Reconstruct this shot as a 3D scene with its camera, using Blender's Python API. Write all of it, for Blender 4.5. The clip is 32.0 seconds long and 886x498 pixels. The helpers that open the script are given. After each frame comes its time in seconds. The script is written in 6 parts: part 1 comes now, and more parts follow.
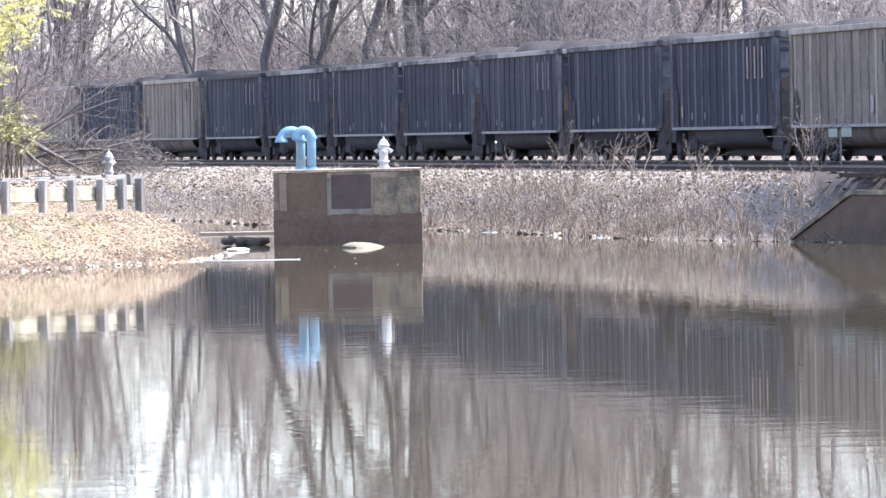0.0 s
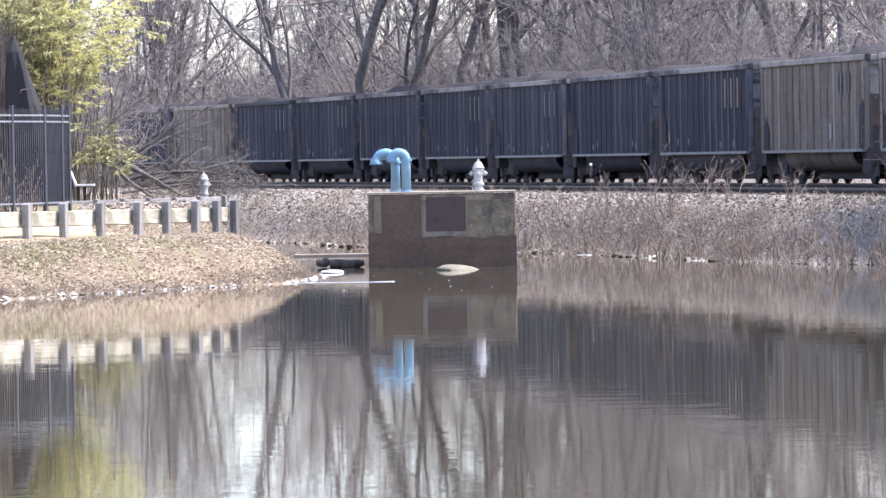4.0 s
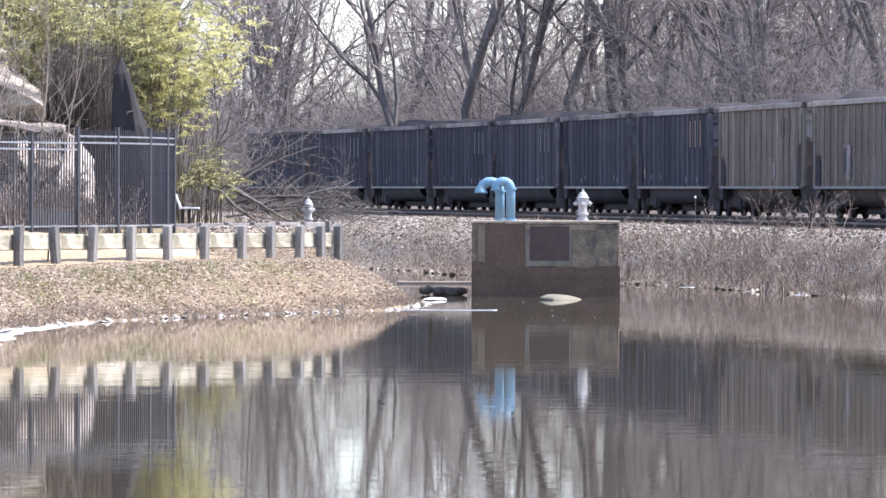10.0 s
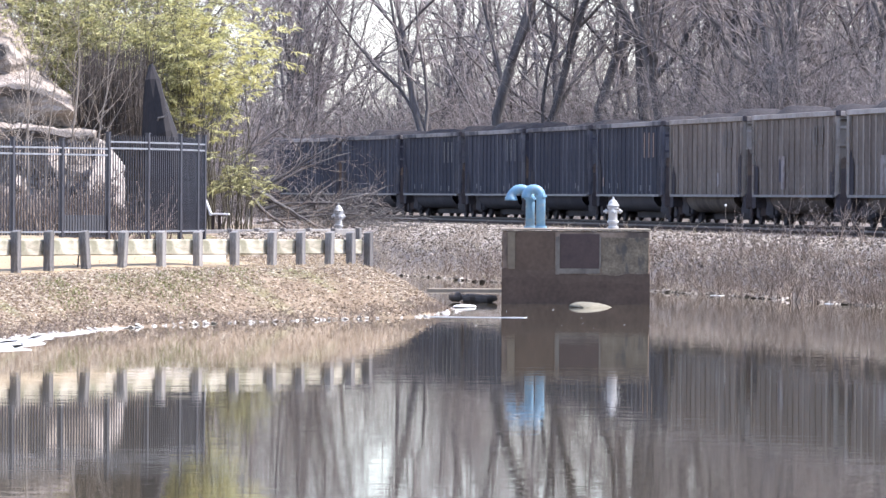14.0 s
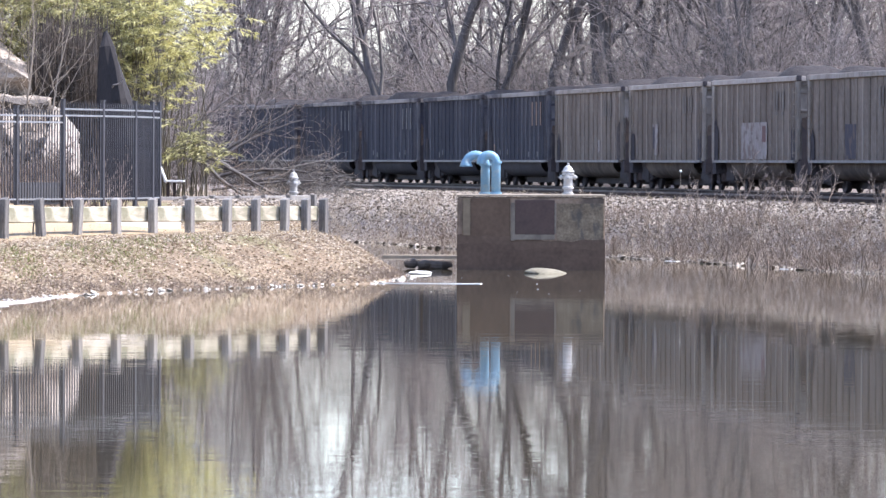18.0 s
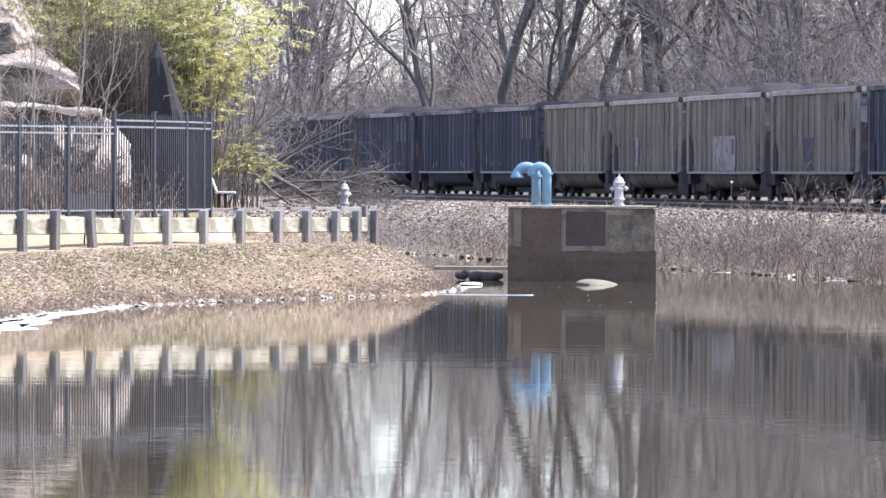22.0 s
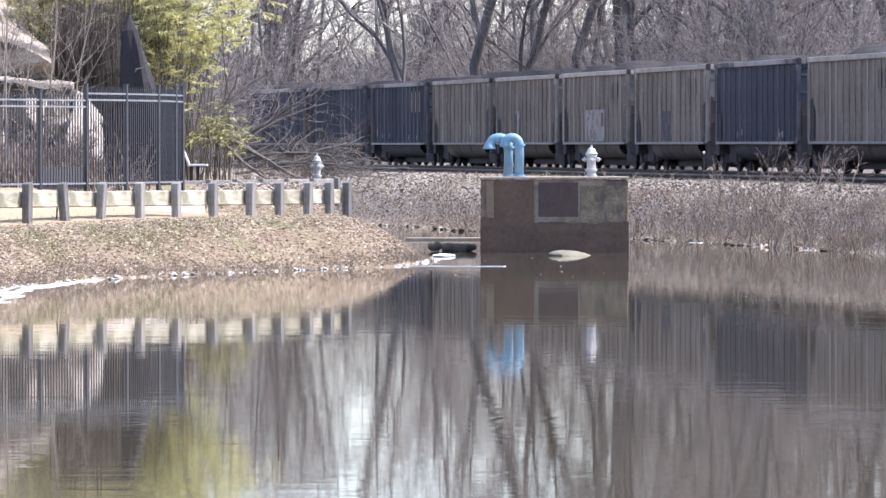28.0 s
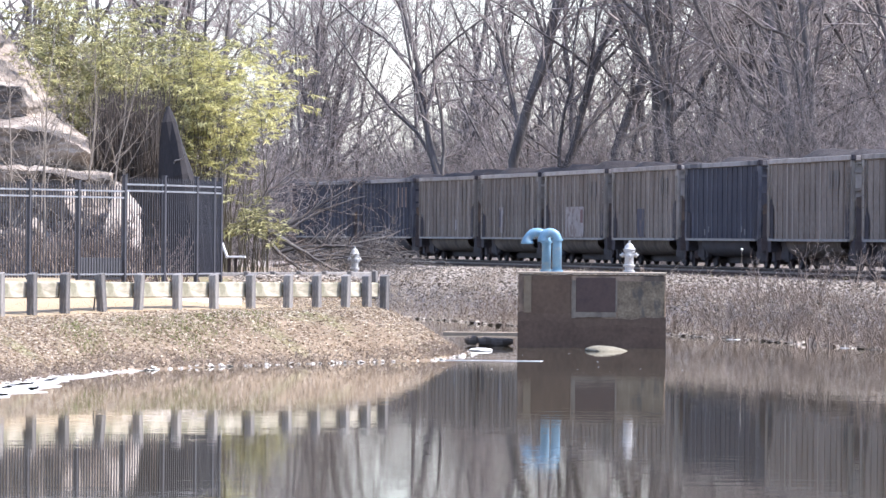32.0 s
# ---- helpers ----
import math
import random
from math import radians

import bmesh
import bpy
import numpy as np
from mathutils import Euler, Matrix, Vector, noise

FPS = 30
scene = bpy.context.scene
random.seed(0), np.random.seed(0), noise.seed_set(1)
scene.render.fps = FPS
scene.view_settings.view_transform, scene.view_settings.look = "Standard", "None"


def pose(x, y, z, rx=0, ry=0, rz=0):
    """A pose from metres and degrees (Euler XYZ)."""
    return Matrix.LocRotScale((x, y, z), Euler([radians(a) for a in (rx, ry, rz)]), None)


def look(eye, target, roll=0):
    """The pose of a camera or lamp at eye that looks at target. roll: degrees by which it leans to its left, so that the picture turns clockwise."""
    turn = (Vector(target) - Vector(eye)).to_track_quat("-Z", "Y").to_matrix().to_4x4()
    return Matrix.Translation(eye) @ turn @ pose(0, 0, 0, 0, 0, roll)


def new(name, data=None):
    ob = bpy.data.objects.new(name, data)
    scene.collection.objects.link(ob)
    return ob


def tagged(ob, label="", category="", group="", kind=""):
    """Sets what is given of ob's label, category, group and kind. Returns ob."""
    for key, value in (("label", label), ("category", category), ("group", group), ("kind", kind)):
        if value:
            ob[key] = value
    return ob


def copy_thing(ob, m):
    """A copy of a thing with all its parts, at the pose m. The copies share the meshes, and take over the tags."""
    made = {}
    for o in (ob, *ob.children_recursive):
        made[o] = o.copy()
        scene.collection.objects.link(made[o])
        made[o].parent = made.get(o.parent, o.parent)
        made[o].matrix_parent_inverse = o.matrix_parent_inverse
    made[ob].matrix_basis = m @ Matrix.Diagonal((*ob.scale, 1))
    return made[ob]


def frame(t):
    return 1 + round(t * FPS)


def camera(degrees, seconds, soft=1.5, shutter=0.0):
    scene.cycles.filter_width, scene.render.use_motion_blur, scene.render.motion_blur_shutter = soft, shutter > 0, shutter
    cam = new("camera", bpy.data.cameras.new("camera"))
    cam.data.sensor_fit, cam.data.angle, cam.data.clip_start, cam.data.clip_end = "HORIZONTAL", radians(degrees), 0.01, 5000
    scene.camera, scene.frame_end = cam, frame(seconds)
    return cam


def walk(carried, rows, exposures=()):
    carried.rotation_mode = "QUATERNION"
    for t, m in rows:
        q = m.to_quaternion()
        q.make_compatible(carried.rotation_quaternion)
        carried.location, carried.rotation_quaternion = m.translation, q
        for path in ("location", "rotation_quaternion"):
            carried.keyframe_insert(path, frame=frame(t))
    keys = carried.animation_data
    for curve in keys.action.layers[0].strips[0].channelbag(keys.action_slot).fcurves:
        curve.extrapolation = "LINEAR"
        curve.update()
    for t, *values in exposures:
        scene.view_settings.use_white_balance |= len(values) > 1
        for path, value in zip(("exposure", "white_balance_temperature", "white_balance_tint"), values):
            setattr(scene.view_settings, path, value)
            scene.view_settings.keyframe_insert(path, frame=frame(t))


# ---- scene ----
# ---------------------------------------------------------------- camera
EYE = (0.0, 0.0, 3.1)
cam = camera(7.938, 32.0, soft=1.5)
TURNS = (
    (0.0, 88.9845, 1.0414, -1.4076),
    (0.5, 88.7064, 0.9408, -1.2663),
    (1.0, 88.7936, 0.9123, -1.1118),
    (1.5, 88.9384, 0.8394, -1.0670),
    (2.0, 89.0840, 0.7642, -1.0085),
    (2.5, 89.2370, 0.6985, -0.9413),
    (4.5, 89.1951, 0.9264, -0.4229),
    (5.0, 89.3204, 0.6854, -0.2583),
    (5.5, 89.4210, 0.5515, -0.1486),
    (6.0, 89.4122, 0.3070, -0.0000),
    (6.5, 89.3310, 0.1077, 0.3726),
    (7.0, 89.3529, -0.0235, 0.6532),
    (7.5, 89.3616, -0.0015, 0.8197),
    (8.0, 89.4207, 0.0376, 0.7983),
    (8.5, 89.4893, -0.0015, 0.6376),
    (9.0, 89.5829, 0.0145, 0.4720),
    (9.5, 89.4382, -0.0798, 0.3926),
    (10.0, 89.4643, -0.1098, 0.3824),
    (10.5, 89.4675, -0.2140, 0.4292),
    (11.0, 89.4759, -0.2021, 0.4783),
    (11.5, 89.4127, -0.2082, 0.5609),
    (12.0, 89.3576, -0.1564, 0.6225),
    (12.5, 89.3269, -0.2071, 0.6775),
    (13.0, 89.3757, -0.2937, 0.7242),
    (13.5, 89.4721, -0.3701, 0.7319),
    (14.0, 89.5268, -0.3680, 0.6544),
    (14.5, 89.3587, -0.2177, 0.4456),
    (16.5, 89.2283, -0.1442, 0.2656),
    (17.0, 89.2327, -0.1269, 0.2042),
    (17.5, 89.2107, -0.1562, 0.1364),
    (18.0, 89.2270, -0.2120, 0.2509),
    (18.5, 89.2584, -0.2076, 0.2199),
    (19.0, 89.2521, -0.2821, 0.3751),
    (19.5, 89.2575, -0.2070, 0.4670),
    (20.0, 89.2260, -0.2082, 0.5376),
    (20.5, 89.1964, -0.1604, 0.6089),
    (21.0, 89.1658, -0.1351, 0.6613),
    (21.5, 89.2594, -0.1822, 0.7096),
    (22.0, 89.3264, -0.2034, 0.7080),
    (22.5, 89.2722, -0.2043, 0.6775),
    (23.0, 89.2971, -0.2772, 0.6927),
    (23.5, 89.3084, -0.2559, 0.7623),
    (24.0, 89.3303, -0.3500, 0.8633),
    (24.5, 89.3096, -0.1832, 0.9708),
    (26.5, 89.0109, 0.1863, 0.8307),
    (27.0, 89.1050, 0.0841, 0.6532),
    (27.5, 89.1340, 0.0180, 0.5031),
    (28.0, 89.0718, 0.0483, 0.4595),
    (28.5, 89.2859, -0.0643, 0.5044),
    (29.0, 89.4546, -0.1671, 0.6120),
    (29.5, 89.5475, -0.1713, 0.7050),
    (30.0, 89.6250, -0.1655, 0.7592),
    (30.5, 89.6714, -0.1664, 0.8289),
    (31.0, 89.7152, -0.3297, 0.8142),
    (31.5, 89.8325, -0.3899, 0.7837),
    (32.0, 89.9145, -0.5017, 0.8001),
)
EXPOSURES = [(0.0, 1.97, 5980, 15), (1.0, 1.66, 5930, 16), (2.0, 1.65, 5970, 17), (4.0, 1.58, 5940, 17), (6.0, 1.49, 5940, 17), (9.0, 1.42, 5940, 17), (18.0, 1.45, 5940, 17), (23.0, 1.39, 5940, 17), (28.0, 1.37, 5940, 17), (32.0, 1.40, 5940, 17)]
walk(cam, [(t, pose(*EYE, a, b, c)) for t, a, b, c in TURNS], EXPOSURES)

# ---------------------------------------------------------------- light
SUN_TO = Vector((0.575, 0.03, 0.82)).normalized()
world = bpy.data.worlds.new("world")
scene.world = world
world.use_nodes = True
wn = world.node_tree
sky = wn.nodes.new("ShaderNodeTexSky")
sky.sky_type = "NISHITA"
sky.sun_disc = False
sky.sun_elevation = math.asin(SUN_TO.z)
sky.sun_rotation = math.atan2(SUN_TO.x, SUN_TO.y)
sky.air_density, sky.dust_density, sky.ozone_density = 1.0, 1.0, 1.8
bg = wn.nodes["Background"]
bg.inputs["Strength"].default_value = 0.15
haze = wn.nodes.new("ShaderNodeHueSaturation")      # thin high haze pales the blue
haze.inputs["Saturation"].default_value = 0.85
haze.inputs["Value"].default_value = 1.1
wn.links.new(sky.outputs["Color"], haze.inputs["Color"])
wn.links.new(haze.outputs["Color"], bg.inputs["Color"])
sun_data = bpy.data.lights.new("sun", "SUN")
sun_data.energy, sun_data.angle, sun_data.color = 4.0, radians(0.6), (1.0, 0.935, 0.81)
sun = new("sun", sun_data)
sun.matrix_world = look((0, 0, 60), Vector((0, 0, 60)) - SUN_TO)


# ---------------------------------------------------------------- materials
def material(name, stops, scale=3.0, rough=0.8, bump=0.02, metal=0.0, stretch=(1, 1, 1), island=0.0, each=0.0,
             fine=6.0, spec=0.4, stain=None, coords="Object", translucent=None):
    """Noise at two scales through a colour ramp, bump, optional stain, variation per piece."""
    m = bpy.data.materials.new(name)
    m.use_nodes = True
    nt = m.node_tree
    N, link = nt.nodes, nt.links.new
    bsdf = N["Principled BSDF"]
    bsdf.inputs["Roughness"].default_value = rough
    bsdf.inputs["Metallic"].default_value = metal
    bsdf.inputs["Specular IOR Level"].default_value = spec
    tc = N.new("ShaderNodeTexCoord")
    mp = N.new("ShaderNodeMapping")
    mp.inputs["Scale"].default_value = stretch
    link(tc.outputs[coords], mp.inputs["Vector"])
    big = N.new("ShaderNodeTexNoise")
    big.inputs["Scale"].default_value, big.inputs["Detail"].default_value = scale, 5
    small = N.new("ShaderNodeTexNoise")
    small.inputs["Scale"].default_value, small.inputs["Detail"].default_value = scale * fine, 4
    for n in (big, small):
        link(mp.outputs["Vector"], n.inputs["Vector"])
    mixf = N.new("ShaderNodeMath")
    mixf.operation = "MULTIPLY_ADD"
    mixf.inputs[1].default_value = 0.45
    link(small.outputs["Fac"], mixf.inputs[0])
    part_big = N.new("ShaderNodeMath")
    part_big.operation = "MULTIPLY"
    part_big.inputs[1].default_value = 0.55
    link(big.outputs["Fac"], part_big.inputs[0])
    link(part_big.outputs[0], mixf.inputs[2])
    fac = mixf.outputs[0]
    if island or each:
        if island:
            src = N.new("ShaderNodeNewGeometry").outputs["Random Per Island"]
        else:
            src = N.new("ShaderNodeObjectInfo").outputs["Random"]
        add = N.new("ShaderNodeMath")
        add.operation = "MULTIPLY_ADD"
        add.inputs[1].default_value = island or each
        link(src, add.inputs[0])
        sub = N.new("ShaderNodeMath")
        sub.operation = "SUBTRACT"
        sub.inputs[1].default_value = 0.5 * (island or each)
        link(fac, sub.inputs[0])
        link(sub.outputs[0], add.inputs[2])
        fac = add.outputs[0]
    ramp = N.new("ShaderNodeValToRGB")
    els = ramp.color_ramp.elements
    for k, c in enumerate(stops):
        p = 0.32 + 0.36 * k / max(1, len(stops) - 1)
        e = els[k] if k < 2 else els.new(p)
        e.position, e.color = p, (*c, 1)
    link(fac, ramp.inputs["Fac"])
    col = ramp.outputs["Color"]
    if stain:
        (sc, lo, hi, amount, st_stretch) = stain[1:]
        mp2 = N.new("ShaderNodeMapping")
        mp2.inputs["Scale"].default_value = st_stretch
        link(tc.outputs[coords], mp2.inputs["Vector"])
        sn = N.new("ShaderNodeTexNoise")
        sn.inputs["Scale"].default_value, sn.inputs["Detail"].default_value = sc, 4
        link(mp2.outputs["Vector"], sn.inputs["Vector"])
        mr = N.new("ShaderNodeMapRange")
        mr.inputs["From Min"].default_value, mr.inputs["From Max"].default_value = lo, hi
        mr.inputs["To Max"].default_value = amount
        link(sn.outputs["Fac"], mr.inputs["Value"])
        mx = N.new("ShaderNodeMix")
        mx.data_type = "RGBA"
        link(mr.outputs["Result"], mx.inputs["Factor"])
        link(col, mx.inputs["A"])
        mx.inputs["B"].default_value = (*stain[0], 1)
        col = mx.outputs["Result"]
    link(col, bsdf.inputs["Base Color"])
    if bump:
        bp = N.new("ShaderNodeBump")
        bp.inputs["Distance"].default_value = bump
        bp.inputs["Strength"].default_value = 0.8
        link(mixf.outputs[0], bp.inputs["Height"])
        link(bp.outputs["Normal"], bsdf.inputs["Normal"])
    if translucent:
        tr = N.new("ShaderNodeBsdfTranslucent")
        link(col, tr.inputs["Color"])
        ms = N.new("ShaderNodeMixShader")
        ms.inputs["Fac"].default_value = translucent
        link(bsdf.outputs[0], ms.inputs[1])
        link(tr.outputs[0], ms.inputs[2])
        link(ms.outputs[0], N["Material Output"].inputs["Surface"])
    return m


def water_material():
    m = bpy.data.materials.new("pond_water")
    m.use_nodes = True
    nt = m.node_tree
    N, link = nt.nodes, nt.links.new
    b = N["Principled BSDF"]
    b.inputs["Base Color"].default_value = (0.07, 0.059, 0.038, 1)
    b.inputs["Roughness"].default_value = 0.012
    b.inputs["IOR"].default_value = 1.333
    tc = N.new("ShaderNodeTexCoord")
    heights = []
    for scale, stretch, amp in ((0.42, (0.22, 1.0, 1), 0.0015), (1.2, (0.2, 1.0, 1), 0.0013), (4.0, (0.2, 1.0, 1), 0.0006), (0.06, (1, 1, 1), 0.004)):
        mp = N.new("ShaderNodeMapping")
        mp.inputs["Scale"].default_value = stretch
        link(tc.outputs["Object"], mp.inputs["Vector"])
        n = N.new("ShaderNodeTexNoise")
        n.inputs["Scale"].default_value, n.inputs["Detail"].default_value = scale, 2
        link(mp.outputs["Vector"], n.inputs["Vector"])
        k = N.new("ShaderNodeMath")
        k.operation = "MULTIPLY"
        k.inputs[1].default_value = amp
        link(n.outputs["Fac"], k.inputs[0])
        heights.append(k.outputs[0])
    s = heights[0]
    for h in heights[1:]:
        a = N.new("ShaderNodeMath")
        link(s, a.inputs[0])
        link(h, a.inputs[1])
        s = a.outputs[0]
    bp = N.new("ShaderNodeBump")
    bp.inputs["Distance"].default_value = 1.0
    bp.inputs["Strength"].default_value = 1.0
    link(s, bp.inputs["Height"])
    link(bp.outputs["Normal"], b.inputs["Normal"])
    return m


M = {}
M["water"] = water_material()
M["concrete"] = material("weathered_concrete", [(0.134, 0.0921, 0.066), (0.24, 0.17, 0.121), (0.346, 0.254, 0.187)], 1.2, 0.9, 0.01,
                         stain=((0.05, 0.04, 0.035), 0.9, 0.5, 0.62, 0.75, (1.2, 1.2, 0.35)))
M["concrete_wet"] = material("wet_concrete", [(0.0757, 0.0504, 0.037), (0.134, 0.0902, 0.0651)], 1.5, 0.8, 0.008, spec=0.2)
M["concrete_damp"] = material("damp_concrete", [(0.0835, 0.0563, 0.0405), (0.151, 0.103, 0.073)], 1.3, 0.85, 0.008, spec=0.25)
M["concrete_pale"] = material("pale_concrete", [(0.21, 0.172, 0.13), (0.34, 0.285, 0.22)], 2.0, 0.9, 0.006)
M["concrete_frame"] = material("worn_frame_concrete", [(0.15, 0.123, 0.095), (0.25, 0.208, 0.162)], 2.0, 0.9, 0.006,
                               stain=((0.08, 0.065, 0.055), 1.2, 0.48, 0.62, 0.7, (1.5, 1.5, 0.5)))
M["concrete_grey"] = material("grey_concrete", [(0.0945, 0.071, 0.0475), (0.179, 0.136, 0.0915), (0.304, 0.24, 0.165)], 2.5, 0.9, 0.01,
                              stain=((0.07, 0.065, 0.06), 1.6, 0.52, 0.63, 0.8, (1.5, 1.5, 0.7)))
M["concrete_brown"] = material("stained_concrete", [(0.0868, 0.0563, 0.0378), (0.147, 0.097, 0.0651)], 1.4, 0.9, 0.006)
M["concrete_ochre"] = material("ochre_concrete", [(0.155, 0.118, 0.078), (0.235, 0.18, 0.122)], 1.4, 0.9, 0.006)
M["rust_plate"] = material("rusty_plate", [(0.055, 0.035, 0.03), (0.09, 0.055, 0.045)], 2.0, 0.7, 0.004)
M["pipe_blue"] = material("blue_paint", [(0.12, 0.235, 0.335), (0.18, 0.32, 0.43)], 4.0, 0.45, 0.004,
                          stain=((0.26, 0.32, 0.34), 5.0, 0.52, 0.66, 0.7, (1, 1, 1)))
M["hydrant"] = material("silver_paint", [(0.31, 0.305, 0.30), (0.48, 0.472, 0.46)], 8.0, 0.6, 0.004,
                        stain=((0.2, 0.19, 0.18), 9.0, 0.55, 0.7, 0.6, (1, 1, 1)))
M["post_wood"] = material("grey_timber", [(0.098, 0.091, 0.088), (0.172, 0.16, 0.152), (0.28, 0.26, 0.238)], 3.0, 0.9, 0.01,
                          stretch=(3, 3, 0.5), each=0.25)
M["rail_wood"] = material("pale_timber", [(0.255, 0.228, 0.17), (0.399, 0.361, 0.281), (0.51, 0.472, 0.387)], 2.0, 0.9, 0.012,
                          stretch=(0.4, 0.4, 2), each=0.2, stain=((0.15, 0.145, 0.09), 1.5, 0.5, 0.64, 0.8, (1, 1, 1)))
M["fence_black"] = material("black_powder_coat", [(0.038, 0.037, 0.043), (0.064, 0.062, 0.07)], 4.0, 0.5, 0.001, spec=0.3)
M["rock"] = material("granite_rock", [(0.132, 0.106, 0.0854), (0.264, 0.22, 0.182), (0.405, 0.352, 0.299)], 0.9, 0.9, 0.25, fine=7,
                     stain=((0.06, 0.052, 0.048), 0.6, 0.5, 0.58, 0.9, (0.5, 0.5, 2.0)))
# lighter copy of the granite: sunlight on two boulders is put into the colour
M["rock_sunlit"] = material("sunlit_granite", [(0.167, 0.141, 0.119), (0.282, 0.245, 0.211), (0.396, 0.352, 0.312)], 0.9, 0.9, 0.12, fine=7,
                        stain=((0.16, 0.13, 0.11), 0.8, 0.52, 0.62, 0.8, (0.6, 0.6, 1.6)))
# grey instead of black: the sun's highlight on the rails is in the colour
M["fence_rail"] = material("sunlit_grey_rail", [(0.10, 0.105, 0.115), (0.24, 0.245, 0.26)], 3.0, 0.4, 0.001, spec=0.6)
M["white_rock"] = material("white_quartz", [(0.378, 0.347, 0.306), (0.576, 0.54, 0.495)], 1.5, 0.8, 0.03)
M["bark"] = material("grey_bark", [(0.055, 0.049, 0.049), (0.10, 0.09, 0.087), (0.165, 0.149, 0.142)], 1.2, 0.95, 0.02, stretch=(2, 2, 0.4), each=0.2)
M["bark_dark"] = material("dark_bark", [(0.016, 0.014, 0.016), (0.034, 0.03, 0.031)], 2.0, 0.95, 0.02, stretch=(2, 2, 0.4))
M["twig"] = material("brown_twig", [(0.16, 0.136, 0.13), (0.30, 0.258, 0.243)], 0.6, 0.95, 0, island=0.3)
M["twig_pale"] = material("pale_twig", [(0.19, 0.155, 0.125), (0.34, 0.285, 0.23)], 0.6, 0.95, 0, island=0.3)
M["weed"] = material("dry_weed", [(0.18, 0.135, 0.099), (0.342, 0.279, 0.216), (0.45, 0.387, 0.306)], 0.6, 0.95, 0, island=0.35)
M["brush"] = material("brown_brush", [(0.13, 0.10, 0.083), (0.29, 0.23, 0.188)], 0.6, 0.95, 0, island=0.4)
# sunshine on the right-hand lobe is put into this leaf colour; bamboo_dull is the duller copy
M["bamboo_leaf_sunlit"] = material("bamboo_leaf_sunlit", [(0.36, 0.335, 0.12), (0.62, 0.575, 0.24), (0.80, 0.75, 0.40)], 0.35, 0.6, 0, island=0.4, fine=3,
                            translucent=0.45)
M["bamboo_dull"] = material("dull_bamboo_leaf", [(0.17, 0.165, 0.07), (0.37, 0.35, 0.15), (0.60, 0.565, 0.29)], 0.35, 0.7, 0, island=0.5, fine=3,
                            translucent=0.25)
# brown cane, with the thicket's inner shade put into the colour; the log shares it
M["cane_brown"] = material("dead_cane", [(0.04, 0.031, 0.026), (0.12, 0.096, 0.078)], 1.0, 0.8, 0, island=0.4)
M["bamboo_cane"] = material("bamboo_cane", [(0.06, 0.052, 0.034), (0.125, 0.105, 0.068)], 1.0, 0.6, 0, island=0.2)
M["leaf_litter"] = material("leaf_litter", [(0.15, 0.107, 0.0748), (0.317, 0.246, 0.176), (0.598, 0.519, 0.414)], 2.0, 0.95, 0, island=0.75, translucent=0.4)
M["straw"] = material("straw", [(0.368, 0.276, 0.166), (0.552, 0.451, 0.304)], 1.0, 0.95, 0, island=0.4, translucent=0.5)
M["grass"] = material("grass", [(0.10, 0.13, 0.035), (0.22, 0.24, 0.08)], 1.0, 0.9, 0, island=0.4)
M["stone"] = material("bank_stone", [(0.0765, 0.063, 0.0513), (0.167, 0.141, 0.117), (0.378, 0.333, 0.281)], 2.0, 0.95, 0.01, island=0.8, spec=0.15)
M["ballast"] = material("ballast_stone", [(0.028, 0.021, 0.02), (0.05, 0.039, 0.012), (0.10, 0.08, 0.072)], 2.0, 0.9, 0.02, island=0.4)
M["foam"] = material("white_foam", [(0.594, 0.585, 0.558), (0.765, 0.765, 0.747)], 3.0, 0.8, 0.01)
M["steel_rail"] = material("rail_steel", [(0.04, 0.027, 0.023), (0.075, 0.053, 0.045)], 2.0, 0.85, 0.002, spec=0.15)
M["rail_head"] = material("polished_rail_head", [(0.095, 0.08, 0.074), (0.15, 0.13, 0.12)], 2.0, 0.7, 0.001, spec=0.2)
M["tie"] = material("tarred_timber", [(0.035, 0.027, 0.025), (0.075, 0.058, 0.052)], 3.0, 0.95, 0.01, each=0.2, spec=0.1)
M["coal"] = material("coal", [(0.03, 0.027, 0.028), (0.065, 0.058, 0.059)], 5.0, 0.9, 0.08, spec=0.1)
M["car_dark"] = material("dark_car_paint", [(0.036, 0.036, 0.045), (0.058, 0.056, 0.068)], 1.5, 0.85, 0.004, each=0.3, spec=0.08,
                         stain=((0.09, 0.082, 0.09), 1.0, 0.55, 0.75, 0.5, (1.0, 1, 0.3)))
M["dark_rib"] = material("worn_dark_rib", [(0.045, 0.046, 0.06), (0.072, 0.072, 0.087), (0.115, 0.112, 0.125)], 1.2, 0.85, 0.003, each=0.5, spec=0.08, stretch=(1, 1, 0.5))
M["car_tan"] = material("tan_car_paint", [(0.135, 0.108, 0.088), (0.19, 0.154, 0.128), (0.25, 0.206, 0.173)], 0.9, 0.85, 0.004, each=0.2, spec=0.1,
                        stain=((0.085, 0.062, 0.052), 0.7, 0.5, 0.7, 0.6, (1.0, 1, 0.3)))
M["tan_rib"] = material("worn_tan_rib", [(0.132, 0.106, 0.087), (0.22, 0.18, 0.151), (0.30, 0.252, 0.215)], 1.2, 0.85, 0.003, each=0.5, spec=0.1, stretch=(1, 1, 0.5))
M["dark_chord"] = material("worn_dark_top_rail", [(0.06, 0.055, 0.058), (0.13, 0.118, 0.115), (0.30, 0.272, 0.255)], 0.5, 0.8, 0.002, spec=0.15,
                           each=0.6, stain=((0.05, 0.047, 0.055), 0.3, 0.47, 0.56, 0.85, (1, 1, 1)))
